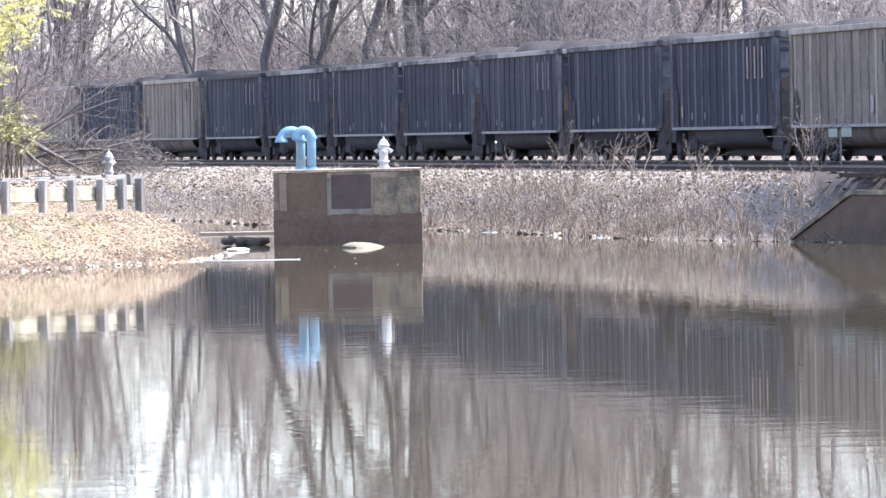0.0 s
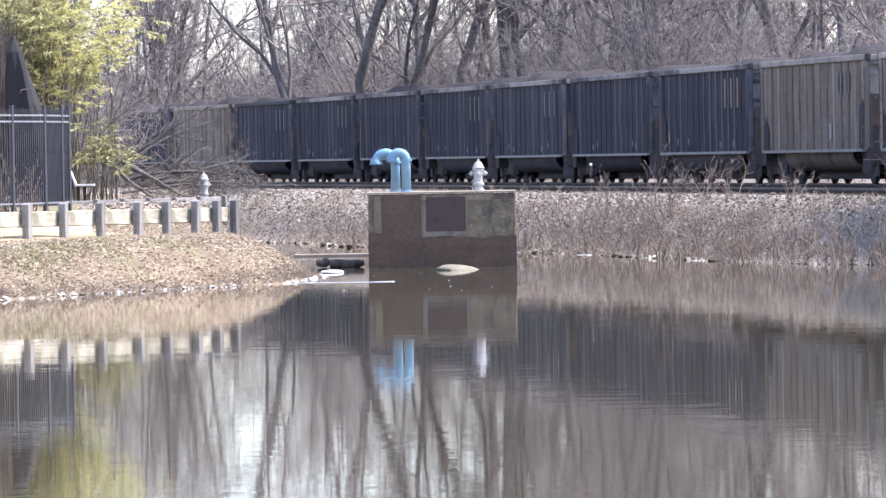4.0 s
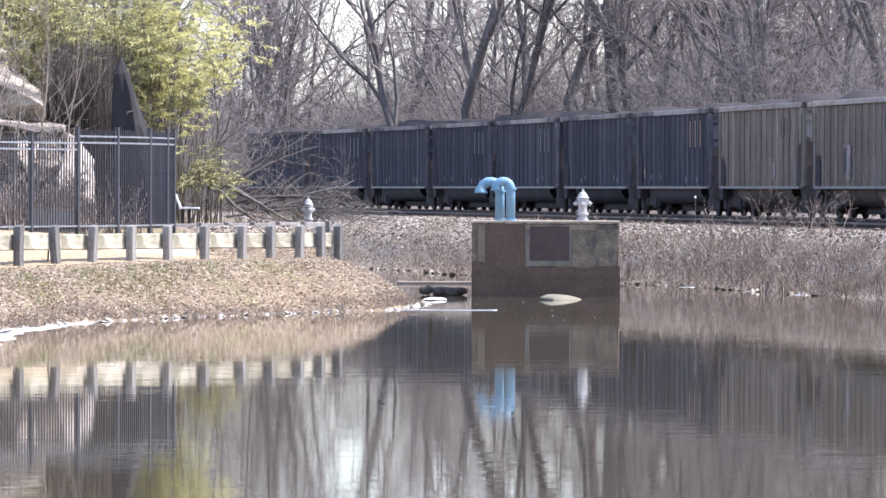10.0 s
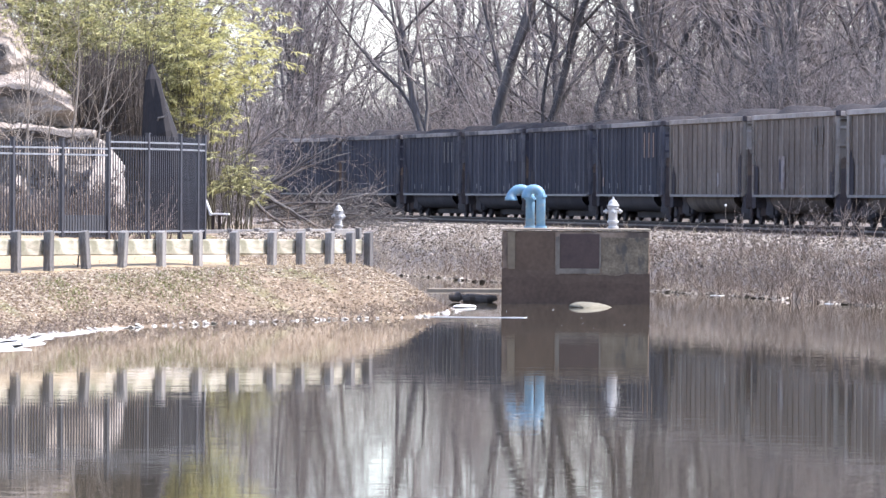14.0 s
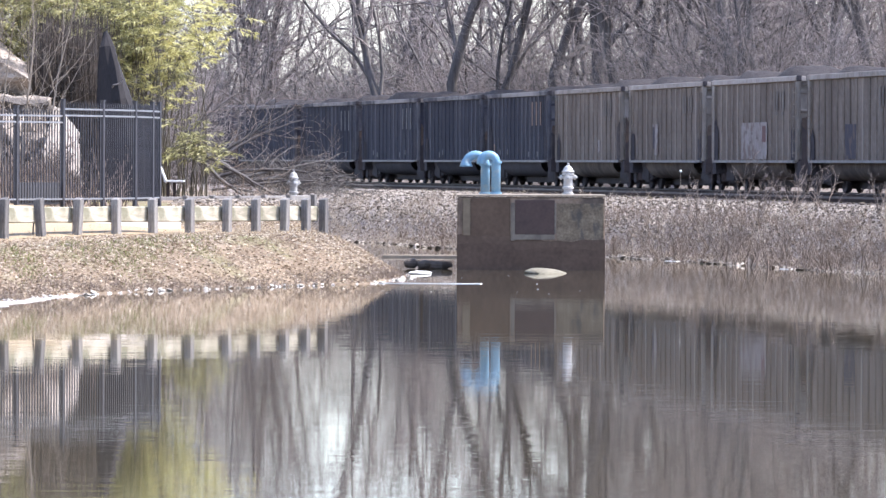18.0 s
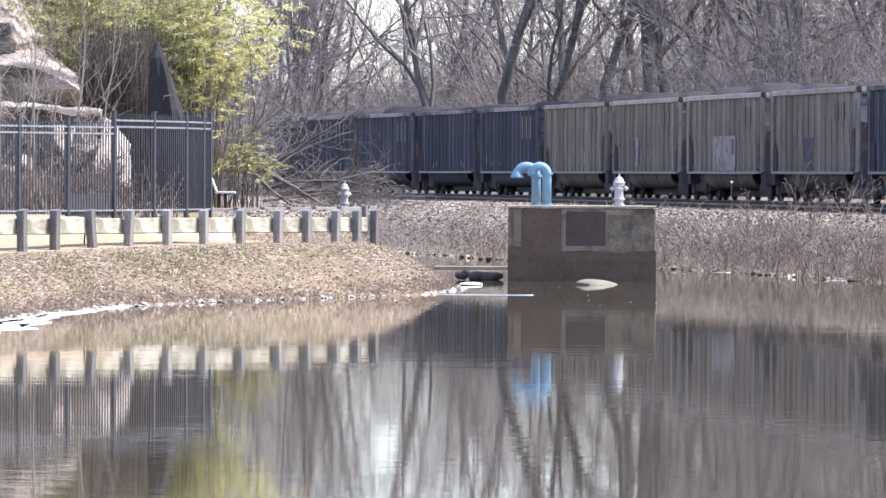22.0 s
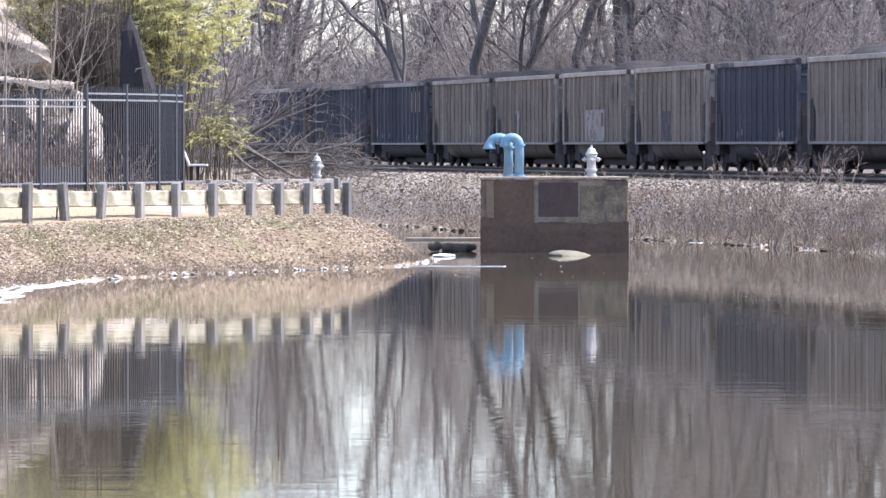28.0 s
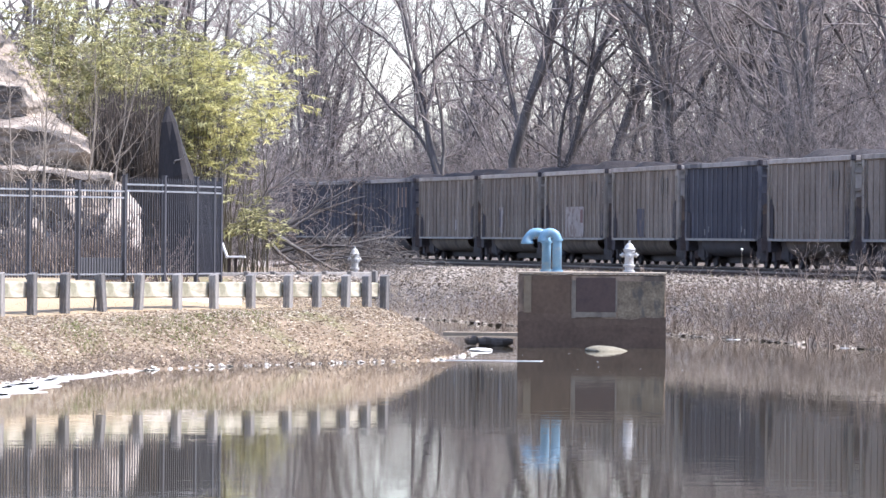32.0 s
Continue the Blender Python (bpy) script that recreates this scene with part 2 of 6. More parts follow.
M["tan_chord"] = material("worn_tan_top_rail", [(0.20, 0.17, 0.145), (0.32, 0.275, 0.24), (0.42, 0.37, 0.33)], 0.7, 0.8, 0.002, spec=0.15, each=0.3)
M["dark_tub"] = material("grimy_dark_tub", [(0.045, 0.042, 0.05), (0.08, 0.074, 0.08)], 1.0, 0.9, 0.004, each=0.3, spec=0.08)
M["tan_tub"] = material("grimy_tan_tub", [(0.07, 0.057, 0.049), (0.125, 0.102, 0.087), (0.185, 0.155, 0.133)], 0.7, 0.9, 0.004, each=0.3, spec=0.08,
                        stain=((0.055, 0.046, 0.044), 0.5, 0.45, 0.6, 0.8, (1, 1, 1)))
# worn corner posts; also lightens the end walls as if light reached the gaps
M["dark_post"] = material("worn_dark_post_lit_end", [(0.06, 0.057, 0.07), (0.10, 0.096, 0.108), (0.17, 0.16, 0.165)], 1.0, 0.85, 0.003, each=0.4, spec=0.08, stretch=(1, 1, 0.5))
M["tan_post"] = material("worn_tan_post_lit_end", [(0.20, 0.17, 0.143), (0.29, 0.25, 0.216), (0.37, 0.325, 0.285)], 1.0, 0.85, 0.003, each=0.4, spec=0.1, stretch=(1, 1, 0.5))
M["sill"] = material("worn_sill", [(0.16, 0.15, 0.14), (0.28, 0.26, 0.245)], 2, 0.7, 0.002)
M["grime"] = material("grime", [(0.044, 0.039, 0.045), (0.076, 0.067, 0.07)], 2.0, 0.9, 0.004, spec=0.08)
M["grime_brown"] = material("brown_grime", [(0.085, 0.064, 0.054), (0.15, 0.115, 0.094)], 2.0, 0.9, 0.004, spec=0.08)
M["wheel"] = material("wheel_steel", [(0.05, 0.045, 0.05), (0.085, 0.076, 0.08)], 3.0, 0.85, 0.003, spec=0.1)
M["graffiti_white"] = material("white_spray", [(0.23, 0.195, 0.18), (0.36, 0.32, 0.305)], 1.6, 0.85, 0, spec=0.1,
                               stain=((0.17, 0.125, 0.105), 2.2, 0.5, 0.6, 0.8, (1, 1, 1)))
M["graffiti_red"] = material("red_spray", [(0.11, 0.055, 0.052), (0.16, 0.075, 0.068)], 3.0, 0.8, 0)
M["graffiti_blue"] = material("dark_spray", [(0.06, 0.056, 0.07), (0.09, 0.083, 0.095)], 3.0, 0.85, 0, spec=0.1,
                              stain=((0.16, 0.12, 0.10), 2.0, 0.52, 0.62, 0.7, (1, 1, 1)))
M["mark_pale"] = material("pale_marking", [(0.13, 0.125, 0.125), (0.2, 0.19, 0.185)], 3.0, 0.8, 0)
M["mark_orange"] = material("rust_marking", [(0.24, 0.16, 0.12), (0.36, 0.25, 0.19)], 3.0, 0.8, 0)
M["mark_dark"] = material("dark_marking", [(0.125, 0.105, 0.09), (0.17, 0.143, 0.122)], 3.0, 0.8, 0)
M["sign_green"] = material("pale_green_paint", [(0.22, 0.245, 0.205), (0.32, 0.35, 0.30)], 3.0, 0.6, 0.001)
M["bench"] = material("white_board", [(0.62, 0.6, 0.57), (0.78, 0.77, 0.74)], 3.0, 0.7, 0.003)
M["mesh_dark"] = material("grey_sheet_dull", [(0.05, 0.052, 0.06), (0.09, 0.092, 0.10)], 3.0, 0.7, 0.003)
M["sand_rock"] = material("olive_stone", [(0.12, 0.107, 0.072), (0.23, 0.207, 0.15)], 2.0, 0.9, 0.02)
M["path"] = material("pale_path", [(0.468, 0.425, 0.383), (0.612, 0.578, 0.527)], 1.5, 0.9, 0.01)


# ---------------------------------------------------------------- mesh helpers
def mesh_of(name, verts, faces, mat, smooth=False):
    me = bpy.data.meshes.new(name)
    me.from_pydata([tuple(v) for v in verts], [], [tuple(f) for f in faces])
    me.materials.append(mat)
    if smooth:
        me.polygons.foreach_set("use_smooth", [True] * len(me.polygons))
    me.update()
    return me


def part(name, bm, mat, parent=None, label="", m=None, smooth=False):
    """Link a bmesh (or a ready mesh) as one object under a thing or part."""
    if isinstance(bm, bpy.types.Mesh):
        me = bm
    else:
        me = bpy.data.meshes.new(name)
        bm.to_mesh(me)
        bm.free()
        me.materials.append(mat)
        if smooth:
            me.polygons.foreach_set("use_smooth", [True] * len(me.polygons))
    ob = new(name, me)
    if parent:
        ob.parent = parent
    if m is not None:
        ob.matrix_basis = m
    if label:
        ob["label"] = label
    return ob


def thing(name, m, label, category, group="", kind=""):
    ob = new(name)
    ob.empty_display_size = 0.2
    ob.matrix_basis = m
    return tagged(ob, label, category, group, kind)


def box(bm, cx, cy, cz, sx, sy, sz, bevel=0.0, m=None):
    r = bmesh.ops.create_cube(bm, size=1.0)
    mat = Matrix.Translation((cx, cy, cz)) @ Matrix.Diagonal((sx, sy, sz, 1))
    if m is not None:
        mat = m @ mat
    bmesh.ops.transform(bm, matrix=mat, verts=r["verts"])
    if bevel:
        es = list({e for v in r["verts"] for e in v.link_edges})
        bmesh.ops.bevel(bm, geom=es, offset=bevel, segments=1, affect="EDGES")
    return bm


def boxes(*specs):
    bm = bmesh.new()
    for s in specs:
        box(bm, *s)
    return bm


def lathe(bm, profile, n=16, m=None, cap=True):
    """Turn (radius, z) pairs round z."""
    rings = []
    for r, z in profile:
        rings.append([bm.verts.new((r * math.cos(2 * math.pi * k / n), r * math.sin(2 * math.pi * k / n), z)) for k in range(n)])
    for a, b in zip(rings, rings[1:]):
        for k in range(n):
            bm.faces.new((a[k], a[(k + 1) % n], b[(k + 1) % n], b[k]))
    if cap:
        bm.faces.new(rings[0][::-1])
        bm.faces.new(rings[-1])
    if m is not None:
        bmesh.ops.transform(bm, matrix=m, verts=[v for r in rings for v in r])
    return bm


def sweep(bm, points, radius, n=10, cap=True):
    """A tube along points; radius a number or one a point."""
    pts = [Vector(p) for p in points]
    rings = []
    side = None
    for i, p in enumerate(pts):
        d = (pts[min(i + 1, len(pts) - 1)] - pts[max(i - 1, 0)]).normalized()
        if side is None:
            side = d.orthogonal().normalized()
        side = (side - d * side.dot(d)).normalized()
        up = d.cross(side)
        r = radius[i] if isinstance(radius, (list, tuple)) else radius
        rings.append([bm.verts.new(p + r * (math.cos(2 * math.pi * k / n) * side + math.sin(2 * math.pi * k / n) * up)) for k in range(n)])
    for a, b in zip(rings, rings[1:]):
        for k in range(n):
            bm.faces.new((a[k], a[(k + 1) % n], b[(k + 1) % n], b[k]))
    if cap:
        bm.faces.new(rings[0][::-1])
        bm.faces.new(rings[-1])
    return bm


class Tubes:
    """Collects many thin tubes into one mesh, quickly."""

    def __init__(self):
        self.v, self.f = [], []

    def add(self, pts, radii, n=3):
        base = len(self.v)
        side = None
        for i, p in enumerate(pts):
            d = (pts[min(i + 1, len(pts) - 1)] - pts[max(i - 1, 0)])
            d = d.normalized() if d.length > 1e-9 else Vector((0, 0, 1))
            if side is None:
                side = d.orthogonal().normalized()
            side = side - d * side.dot(d)
            side = side.normalized() if side.length > 1e-6 else d.orthogonal().normalized()
            up = d.cross(side)
            for k in range(n):
                a = 2 * math.pi * k / n
                self.v.append(p + radii[i] * (math.cos(a) * side + math.sin(a) * up))
        for i in range(len(pts) - 1):
            for k in range(n):
                a, b = base + i * n + k, base + i * n + (k + 1) % n
                self.f.append((a, b, b + n, a + n))

    def mesh(self, name, mat, smooth=True):
        return mesh_of(name, self.v, self.f, mat, smooth)


rng = random.Random(7)


# ---------------------------------------------------------------- ground plan
CAR_SCALE = 1.075
TRACK_PITCH = 16.2 * CAR_SCALE
CAR_STEP = 0.98722          # spacing of the cars, in pitches


def track_heading(n):
    return 0.158 + (0.0019 * (6 - n) ** 2 if n < 6 else 0.0)


def track_table():
    """Centre line of the far track, in car lengths n towards the viewer."""
    step = 0.05
    pts = {}
    k0 = round(6.97 / step)
    x, y = 12.79, 228.15
    k = k0
    while k * step > -16:
        pts[k] = (x, y)
        h = track_heading((k - 0.5) * step)
        x, y = x - math.sin(h) * TRACK_PITCH * step, y + math.cos(h) * TRACK_PITCH * step
        k -= 1
    x, y = 12.79, 228.15
    for k in range(k0, 440):
        pts[k] = (x, y)
        h = track_heading((k + 0.5) * step)
        x, y = x + math.sin(h) * TRACK_PITCH * step, y - math.cos(h) * TRACK_PITCH * step
    return pts, step


TRACK, TRACK_STEP = track_table()


def on_track(n, offset=0.0):
    """Place and heading on the track; offset metres to the pond side."""
    k = math.floor(n / TRACK_STEP)
    u = n / TRACK_STEP - k
    a, b = TRACK[k], TRACK[k + 1]
    h = track_heading(n)
    x, y = a[0] + (b[0] - a[0]) * u, a[1] + (b[1] - a[1]) * u
    return x - math.cos(h) * offset, y - math.sin(h) * offset, h


RAIL_Z = 2.094       # rail head
LEFT_SHORE = [(-65, 33), (-30, 75), (-14.5, 105), (-11.2, 122.5), (-11.0, 132.2), (-10.4, 139.6), (-9.6, 145.9), (-8.5, 150.3), (-6.7, 154.9), (-4.8, 159.0),
              (-2.6, 163.4), (-1.6, 172.2), (-2.6, 180), (-3.8, 190), (-4.5, 200), (-4.9, 215), (-6.0, 235), (-8.6, 262)]
FAR_SHORE = [(-8.2, 263.5), (-2.9, 242.8), (-0.5, 229.2), (4.0, 213.5), (6.6, 203.5), (8.7, 193), (10.1, 185.5), (12.05, 179.2), (13.9, 175.8), (19, 165.5), (32, 139), (48, 98), (65, 33)]
POND = LEFT_SHORE + FAR_SHORE + [(40, 6), (0, 2.5), (-40, 6)]


def seg_dist(px, py, a, b):
    ax, ay, bx, by = a[0], a[1], b[0], b[1]
    dx, dy = bx - ax, by - ay
    t = np.clip(((px - ax) * dx + (py - ay) * dy) / (dx * dx + dy * dy), 0, 1)
    return np.hypot(px - ax - t * dx, py - ay - t * dy)


def inside_pond(px, py):
    r = np.zeros(px.shape, bool)
    for (x1, y1), (x2, y2) in zip(POND, POND[1:] + POND[:1]):
        cond = (y1 > py) != (y2 > py)
        with np.errstate(divide="ignore", invalid="ignore"):
            xi = (x2 - x1) * (py - y1) / (y2 - y1 if y2 != y1 else 1e-9) + x1
        r ^= cond & (px < xi)
    return r


def line_dist(px, py, line):
    d = np.full(px.shape, 1e9)
    for a, b in zip(line, line[1:]):
        d = np.minimum(d, seg_dist(px, py, a, b))
    return d


def smooth01(t):
    t = np.clip(t, 0, 1)
    return t * t * (3 - 2 * t)


TRACK_LINE = [on_track(n)[:2] for n in np.arange(-15, 21.5, 0.5)]
HILL = (-27.0, 222.0)


def track_side(px, py):
    """Distance from the line, and 1 on its far side."""
    d, side = np.full(px.shape, 1e9), np.zeros(px.shape)
    for a, b in zip(TRACK_LINE, TRACK_LINE[1:]):
        e = seg_dist(px, py, a, b)
        s = (b[0] - a[0]) * (py - a[1]) - (b[1] - a[1]) * (px - a[0])
        near = e < d
        d = np.where(near, e, d)
        side = np.where(near, s > 0, side)
    return d, side.astype(float)


def ground_z(px, py):
    px, py = np.asarray(px, float), np.asarray(py, float)
    dl = line_dist(px, py, LEFT_SHORE)
    df = line_dist(px, py, FAR_SHORE)
    dn = line_dist(px, py, [FAR_SHORE[-1], (40, 6), (0, 2.5), (-40, 6), LEFT_SHORE[0]])
    dt, beyond = track_side(px, py)
    wob = 0.05 * np.sin(px * 0.9 + py * 0.13) * np.sin(py * 0.37 - px * 0.4)
    left = 1.22 * smooth01((dl + 0.12 * np.sin(py * 0.35)) / 2.7) ** 0.6 + 0.68 * smooth01((dl - 5.2) / 5.5) 
    back = smooth01((py - 184) / 10)
    left = left * (1 - 0.08 * smooth01((162 - py) / 8))
    left = np.minimum(left * (1 - back) + back * 1.93 * smooth01(dl / 1.4), 1.93)
    far = 0.9 * smooth01(df / 2.0) + 0.95 * smooth01((df - 0.6) / 3.6) + wob * smooth01(df / 2)
    near = 1.15 * smooth01(dn / 2.0)
    w = np.stack([1 / (0.3 + dl) ** 3, 1 / (0.3 + df) ** 3, 1 / (0.3 + dn) ** 3])
    z = (w[0] * left + w[1] * far + w[2] * near) / w.sum(0)
    # ballast bed under the track
    bed = 1.88 - np.clip((dt - 6.1) / 1.5, 0, 1) * 0.35
    k = smooth01((7.6 - dt) / 1.2) * (beyond + (1 - beyond) * smooth01((df - 0.4) / 1.6))
    z = np.where(dt < 7.6, z * (1 - k) + bed * k, z)
    # the woods stand lower than the line
    z = z + 0.45 * smooth01((dt - 2.8) / 1.2) * beyond
    drop = smooth01((dt - 8.0) / 3.0) * beyond
    z = z * (1 - drop) + 0.55 * drop
    # hill on the left, behind the fence
    hx, hy = px - HILL[0], py - HILL[1]
    z = z + 9.0 * smooth01(1 - np.hypot(hx / 14.5, hy / 30.0)) * (px < 0)
    pond = inside_pond(px, py)
    d = np.minimum(np.minimum(dl, df), dn)
    return np.where(pond, -np.clip(d * 0.45, 0.02, 1.6), z)


def gz(x, y):
    return float(ground_z(np.array([x]), np.array([y]))[0])


def axis(lo, hi, step, far, growth=1.35):
    a = list(np.arange(lo, hi + 1e-6, step))
    s, x = step, lo
    left = []
    while x > -far:
        s *= growth
        x -= s
        left.append(x)
    s, x = step, hi
    right = []
    while x < far:
        s *= growth
        x += s
        right.append(x)
    return np.array(left[::-1] + a + right)


def ground_material():
    m = material("ground_soil", [(0.088, 0.062, 0.041), (0.18, 0.133, 0.09), (0.30, 0.236, 0.166)], 1.6, 0.95, 0.09, fine=9,
                 stain=((0.15, 0.16, 0.06), 0.3, 0.56, 0.66, 0.65, (1, 1, 1)))
    nt = m.node_tree
    N, link = nt.nodes, nt.links.new
    # grey gravel on the railway side of the pond
    bsdf = N["Principled BSDF"]
    src = bsdf.inputs["Base Color"].links[0].from_socket
    at = N.new("ShaderNodeAttribute")
    at.attribute_name = "gravel"
    n = N.new("ShaderNodeTexNoise")
    n.inputs["Scale"].default_value, n.inputs["Detail"].default_value = 6.0, 6
    r = N.new("ShaderNodeValToRGB")
    for e, p, c in zip(r.color_ramp.elements, (0.33, 0.68), ((0.12, 0.098, 0.085), (0.28, 0.24, 0.21))):
        e.position, e.color = p, (*c, 1)
    link(n.outputs["Fac"], r.inputs["Fac"])
    mx = N.new("ShaderNodeMix")
    mx.data_type = "RGBA"
    link(at.outputs["Fac"], mx.inputs["Factor"])
    link(src, mx.inputs["A"])
    link(r.outputs["Color"], mx.inputs["B"])
    so = N.new("ShaderNodeAttribute")
    so.attribute_name = "soot"
    m2 = N.new("ShaderNodeMix")
    m2.data_type = "RGBA"
    link(so.outputs["Fac"], m2.inputs["Factor"])
    link(mx.outputs["Result"], m2.inputs["A"])
    m2.inputs["B"].default_value = (0.036, 0.027, 0.025, 1)
    dry = N.new("ShaderNodeAttribute")
    dry.attribute_name = "dry"
    r2 = N.new("ShaderNodeValToRGB")
    for e, p, c in zip(r2.color_ramp.elements, (0.35, 0.66), ((0.19, 0.132, 0.075), (0.37, 0.29, 0.185))):
        e.position, e.color = p, (*c, 1)
    link(n.outputs["Fac"], r2.inputs["Fac"])
    m3 = N.new("ShaderNodeMix")
    m3.data_type = "RGBA"
    link(dry.outputs["Fac"], m3.inputs["Factor"])
    link(m2.outputs["Result"], m3.inputs["A"])
    link(r2.outputs["Color"], m3.inputs["B"])
    link(m3.outputs["Result"], bsdf.inputs["Base Color"])
    return m


def build_ground():
    xs = axis(-24, 26, 0.4, 3500)
    ys = axis(112, 285, 0.5, 3500)
    gx, gy = np.meshgrid(xs, ys)
    z = ground_z(gx, gy)
    nx, ny = len(xs), len(ys)
    verts = np.stack([gx.ravel(), gy.ravel(), z.ravel()], 1)
    idx = np.arange(nx * ny).reshape(ny, nx)
    faces = np.stack([idx[:-1, :-1], idx[:-1, 1:], idx[1:, 1:], idx[1:, :-1]], -1).reshape(-1, 4)
    me = mesh_of("ground", verts.tolist(), faces.tolist(), ground_material(), True)
    at = me.attributes.new("gravel", "FLOAT", "POINT")
    dl, df = line_dist(gx, gy, LEFT_SHORE), line_dist(gx, gy, FAR_SHORE)
    dt, beyond = track_side(gx, gy)
    g = smooth01((dl - df + 1.5) / 3.0) * smooth01((30 - dt) / 6.0)
    g = np.maximum(g, smooth01((9.5 - dt) / 2))
    at.data.foreach_set("value", g.ravel().astype(np.float32))
    soot = me.attributes.new("soot", "FLOAT", "POINT")
    soot.data.foreach_set("value", (0.9 * smooth01((6.5 - 3.6 * beyond - dt) / 0.5)).ravel().astype(np.float32))
    dry = me.attributes.new("dry", "FLOAT", "POINT")
    dry.data.foreach_set("value", (smooth01((dl - 3.2) / 0.8) * (1 - g) * (gx < 0) * smooth01((gx + 40) / 10) * smooth01((gy - 118) / 8) * smooth01((186 - gy) / 6)).ravel().astype(np.float32))
    ob = new("ground", me)
    tagged(ob, "pond basin and banks of leaf litter and grey gravel", "ground", kind="structure")
    # pond surface
    bm = bmesh.new()
    vs = [bm.verts.new(p) for p in ((-80, 0, 0), (80, 0, 0), (80, 272, 0), (-80, 272, 0))]
    bm.faces.new(vs)
    w = part("water", bm, M["water"])
    tagged(w, "still brown pond water mirroring the train and woods", "water", kind="structure")


build_ground()


# ---------------------------------------------------------------- railway
def rail_profile(side, z_head, offset, name):
    """One rail along the line, from far to near."""
    prof = [(-0.07, -0.17), (0.07, -0.17), (0.012, -0.14), (0.012, -0.04), (0.036, -0.035), (0.036, 0), (-0.036, 0), (-0.036, -0.035), (-0.012, -0.04), (-0.012, -0.14)]
    vs, fs = [], []
    ns = np.arange(-13, 21, 0.25)
    for n in ns:
        x, y, h = on_track(float(n), offset + side * 0.7525)
        for px, pz in prof:
            vs.append((x + px * math.cos(h), y + px * math.sin(h), z_head + pz))
    k = len(prof)
    for i in range(len(ns) - 1):
        for j in range(k):
            a, b = i * k + j, i * k + (j + 1) % k
            fs.append((a, b, b + k, a + k))
    me = mesh_of(name, vs, fs, M["steel_rail"])
    me.materials.append(M["rail_head"])
    for p in me.polygons:
        p.material_index = int(p.index % k in (5, 6))
    return me


def railway_track(offset, z_head, label):
    t = thing("railway_track", pose(0, 0, 0), label, "railway track", kind="structure")
    for side in (-1, 1):
        part("rail", rail_profile(side, z_head, offset, "rail"), None, t, "worn steel rail")
    vs, fs = [], []
    n = -6.0
    r = random.Random(3)
    while n < 12.5:
        x, y, h = on_track(n, offset)
        c, s = math.cos(h), math.sin(h)
        b = len(vs)
        e = r.uniform(-0.06, 0.06)
        for dz in (-0.30, -0.17):
            for dx, dy in ((-1.3 + e, -0.115), (1.3 + e, -0.115), (1.3 + e, 0.115), (-1.3 + e, 0.115)):
                vs.append((x + dx * c - dy * s, y + dx * s + dy * c, z_head + dz - 0.004))
        fs += [(b, b + 1, b + 2, b + 3)[::-1], (b + 4, b + 5, b + 6, b + 7), (b, b + 1, b + 5, b + 4), (b + 1, b + 2, b + 6, b + 5),
               (b + 2, b + 3, b + 7, b + 6), (b + 3, b, b + 4, b + 7)]
        n += 0.55 / TRACK_PITCH
    tagged(part("ties", mesh_of("ties", vs, fs, M["tie"]), None, t, "dark tarred timber ties"), kind="stuff")
    return t


railway_track(0.0, RAIL_Z, "worn steel rails on dark ties carrying the train")
railway_track(4.3, RAIL_Z - 0.05, "worn steel rails on dark ties of the empty near line")


def sheet_box(x0, x1, y0, y1, z0, z1):
    return ((x0 + x1) / 2, (y0 + y1) / 2, (z0 + z1) / 2, x1 - x0, y1 - y0, z1 - z0)


def coal_mesh(seed):
    r = random.Random(seed)
    humps = [(r.uniform(-5.5, -2.5), r.uniform(0.25, 0.5)), (r.uniform(-1, 1.5), r.uniform(0.1, 0.4)), (r.uniform(2.8, 5.5), r.uniform(0.25, 0.52))]
    nx, ny = 9, 44
    vs, fs = [], []
    for j in range(ny):
        y = -7.3 + 14.6 * j / (ny - 1)
        for i in range(nx):
            x = -1.36 + 2.72 * i / (nx - 1)
            z = sum(h * math.exp(-((y - c) / 1.9) ** 2) for c, h in humps)
            edge = min(1, (1.36 - abs(x)) / 0.7) * min(1, (7.3 - abs(y)) / 1.3)
            z = -0.12 + (z + 0.16) * max(edge, 0) ** 0.8 + 0.09 * noise.noise(Vector((x * 1.8, y * 1.8, seed * 3.1)))
            vs.append((x, y, 3.66 + z))
    for j in range(ny - 1):
        for i in range(nx - 1):
            a = j * nx + i
            fs.append((a, a + 1, a + nx + 1, a + nx))
    return mesh_of("coal_load", vs, fs, M["coal"], True)


def to_mesh(name, bm, mat, smooth=False):
    me = bpy.data.meshes.new(name)
    bm.to_mesh(me)
    bm.free()
    me.materials.append(mat)
    if smooth:
        me.polygons.foreach_set("use_smooth", [True] * len(me.polygons))
    return me


RIB_Y = [-6.62 + 0.945 * k for k in range(15)]
HALF = 7.12          # half length of a car body


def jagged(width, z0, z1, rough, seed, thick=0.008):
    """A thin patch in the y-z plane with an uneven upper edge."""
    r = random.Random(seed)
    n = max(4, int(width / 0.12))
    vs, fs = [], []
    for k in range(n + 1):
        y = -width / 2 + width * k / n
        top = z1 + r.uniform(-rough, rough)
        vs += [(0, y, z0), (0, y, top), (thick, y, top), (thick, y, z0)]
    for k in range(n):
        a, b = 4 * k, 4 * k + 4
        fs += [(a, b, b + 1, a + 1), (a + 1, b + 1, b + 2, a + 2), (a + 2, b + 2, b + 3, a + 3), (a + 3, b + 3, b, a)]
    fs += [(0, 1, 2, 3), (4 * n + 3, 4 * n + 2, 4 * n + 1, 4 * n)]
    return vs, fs


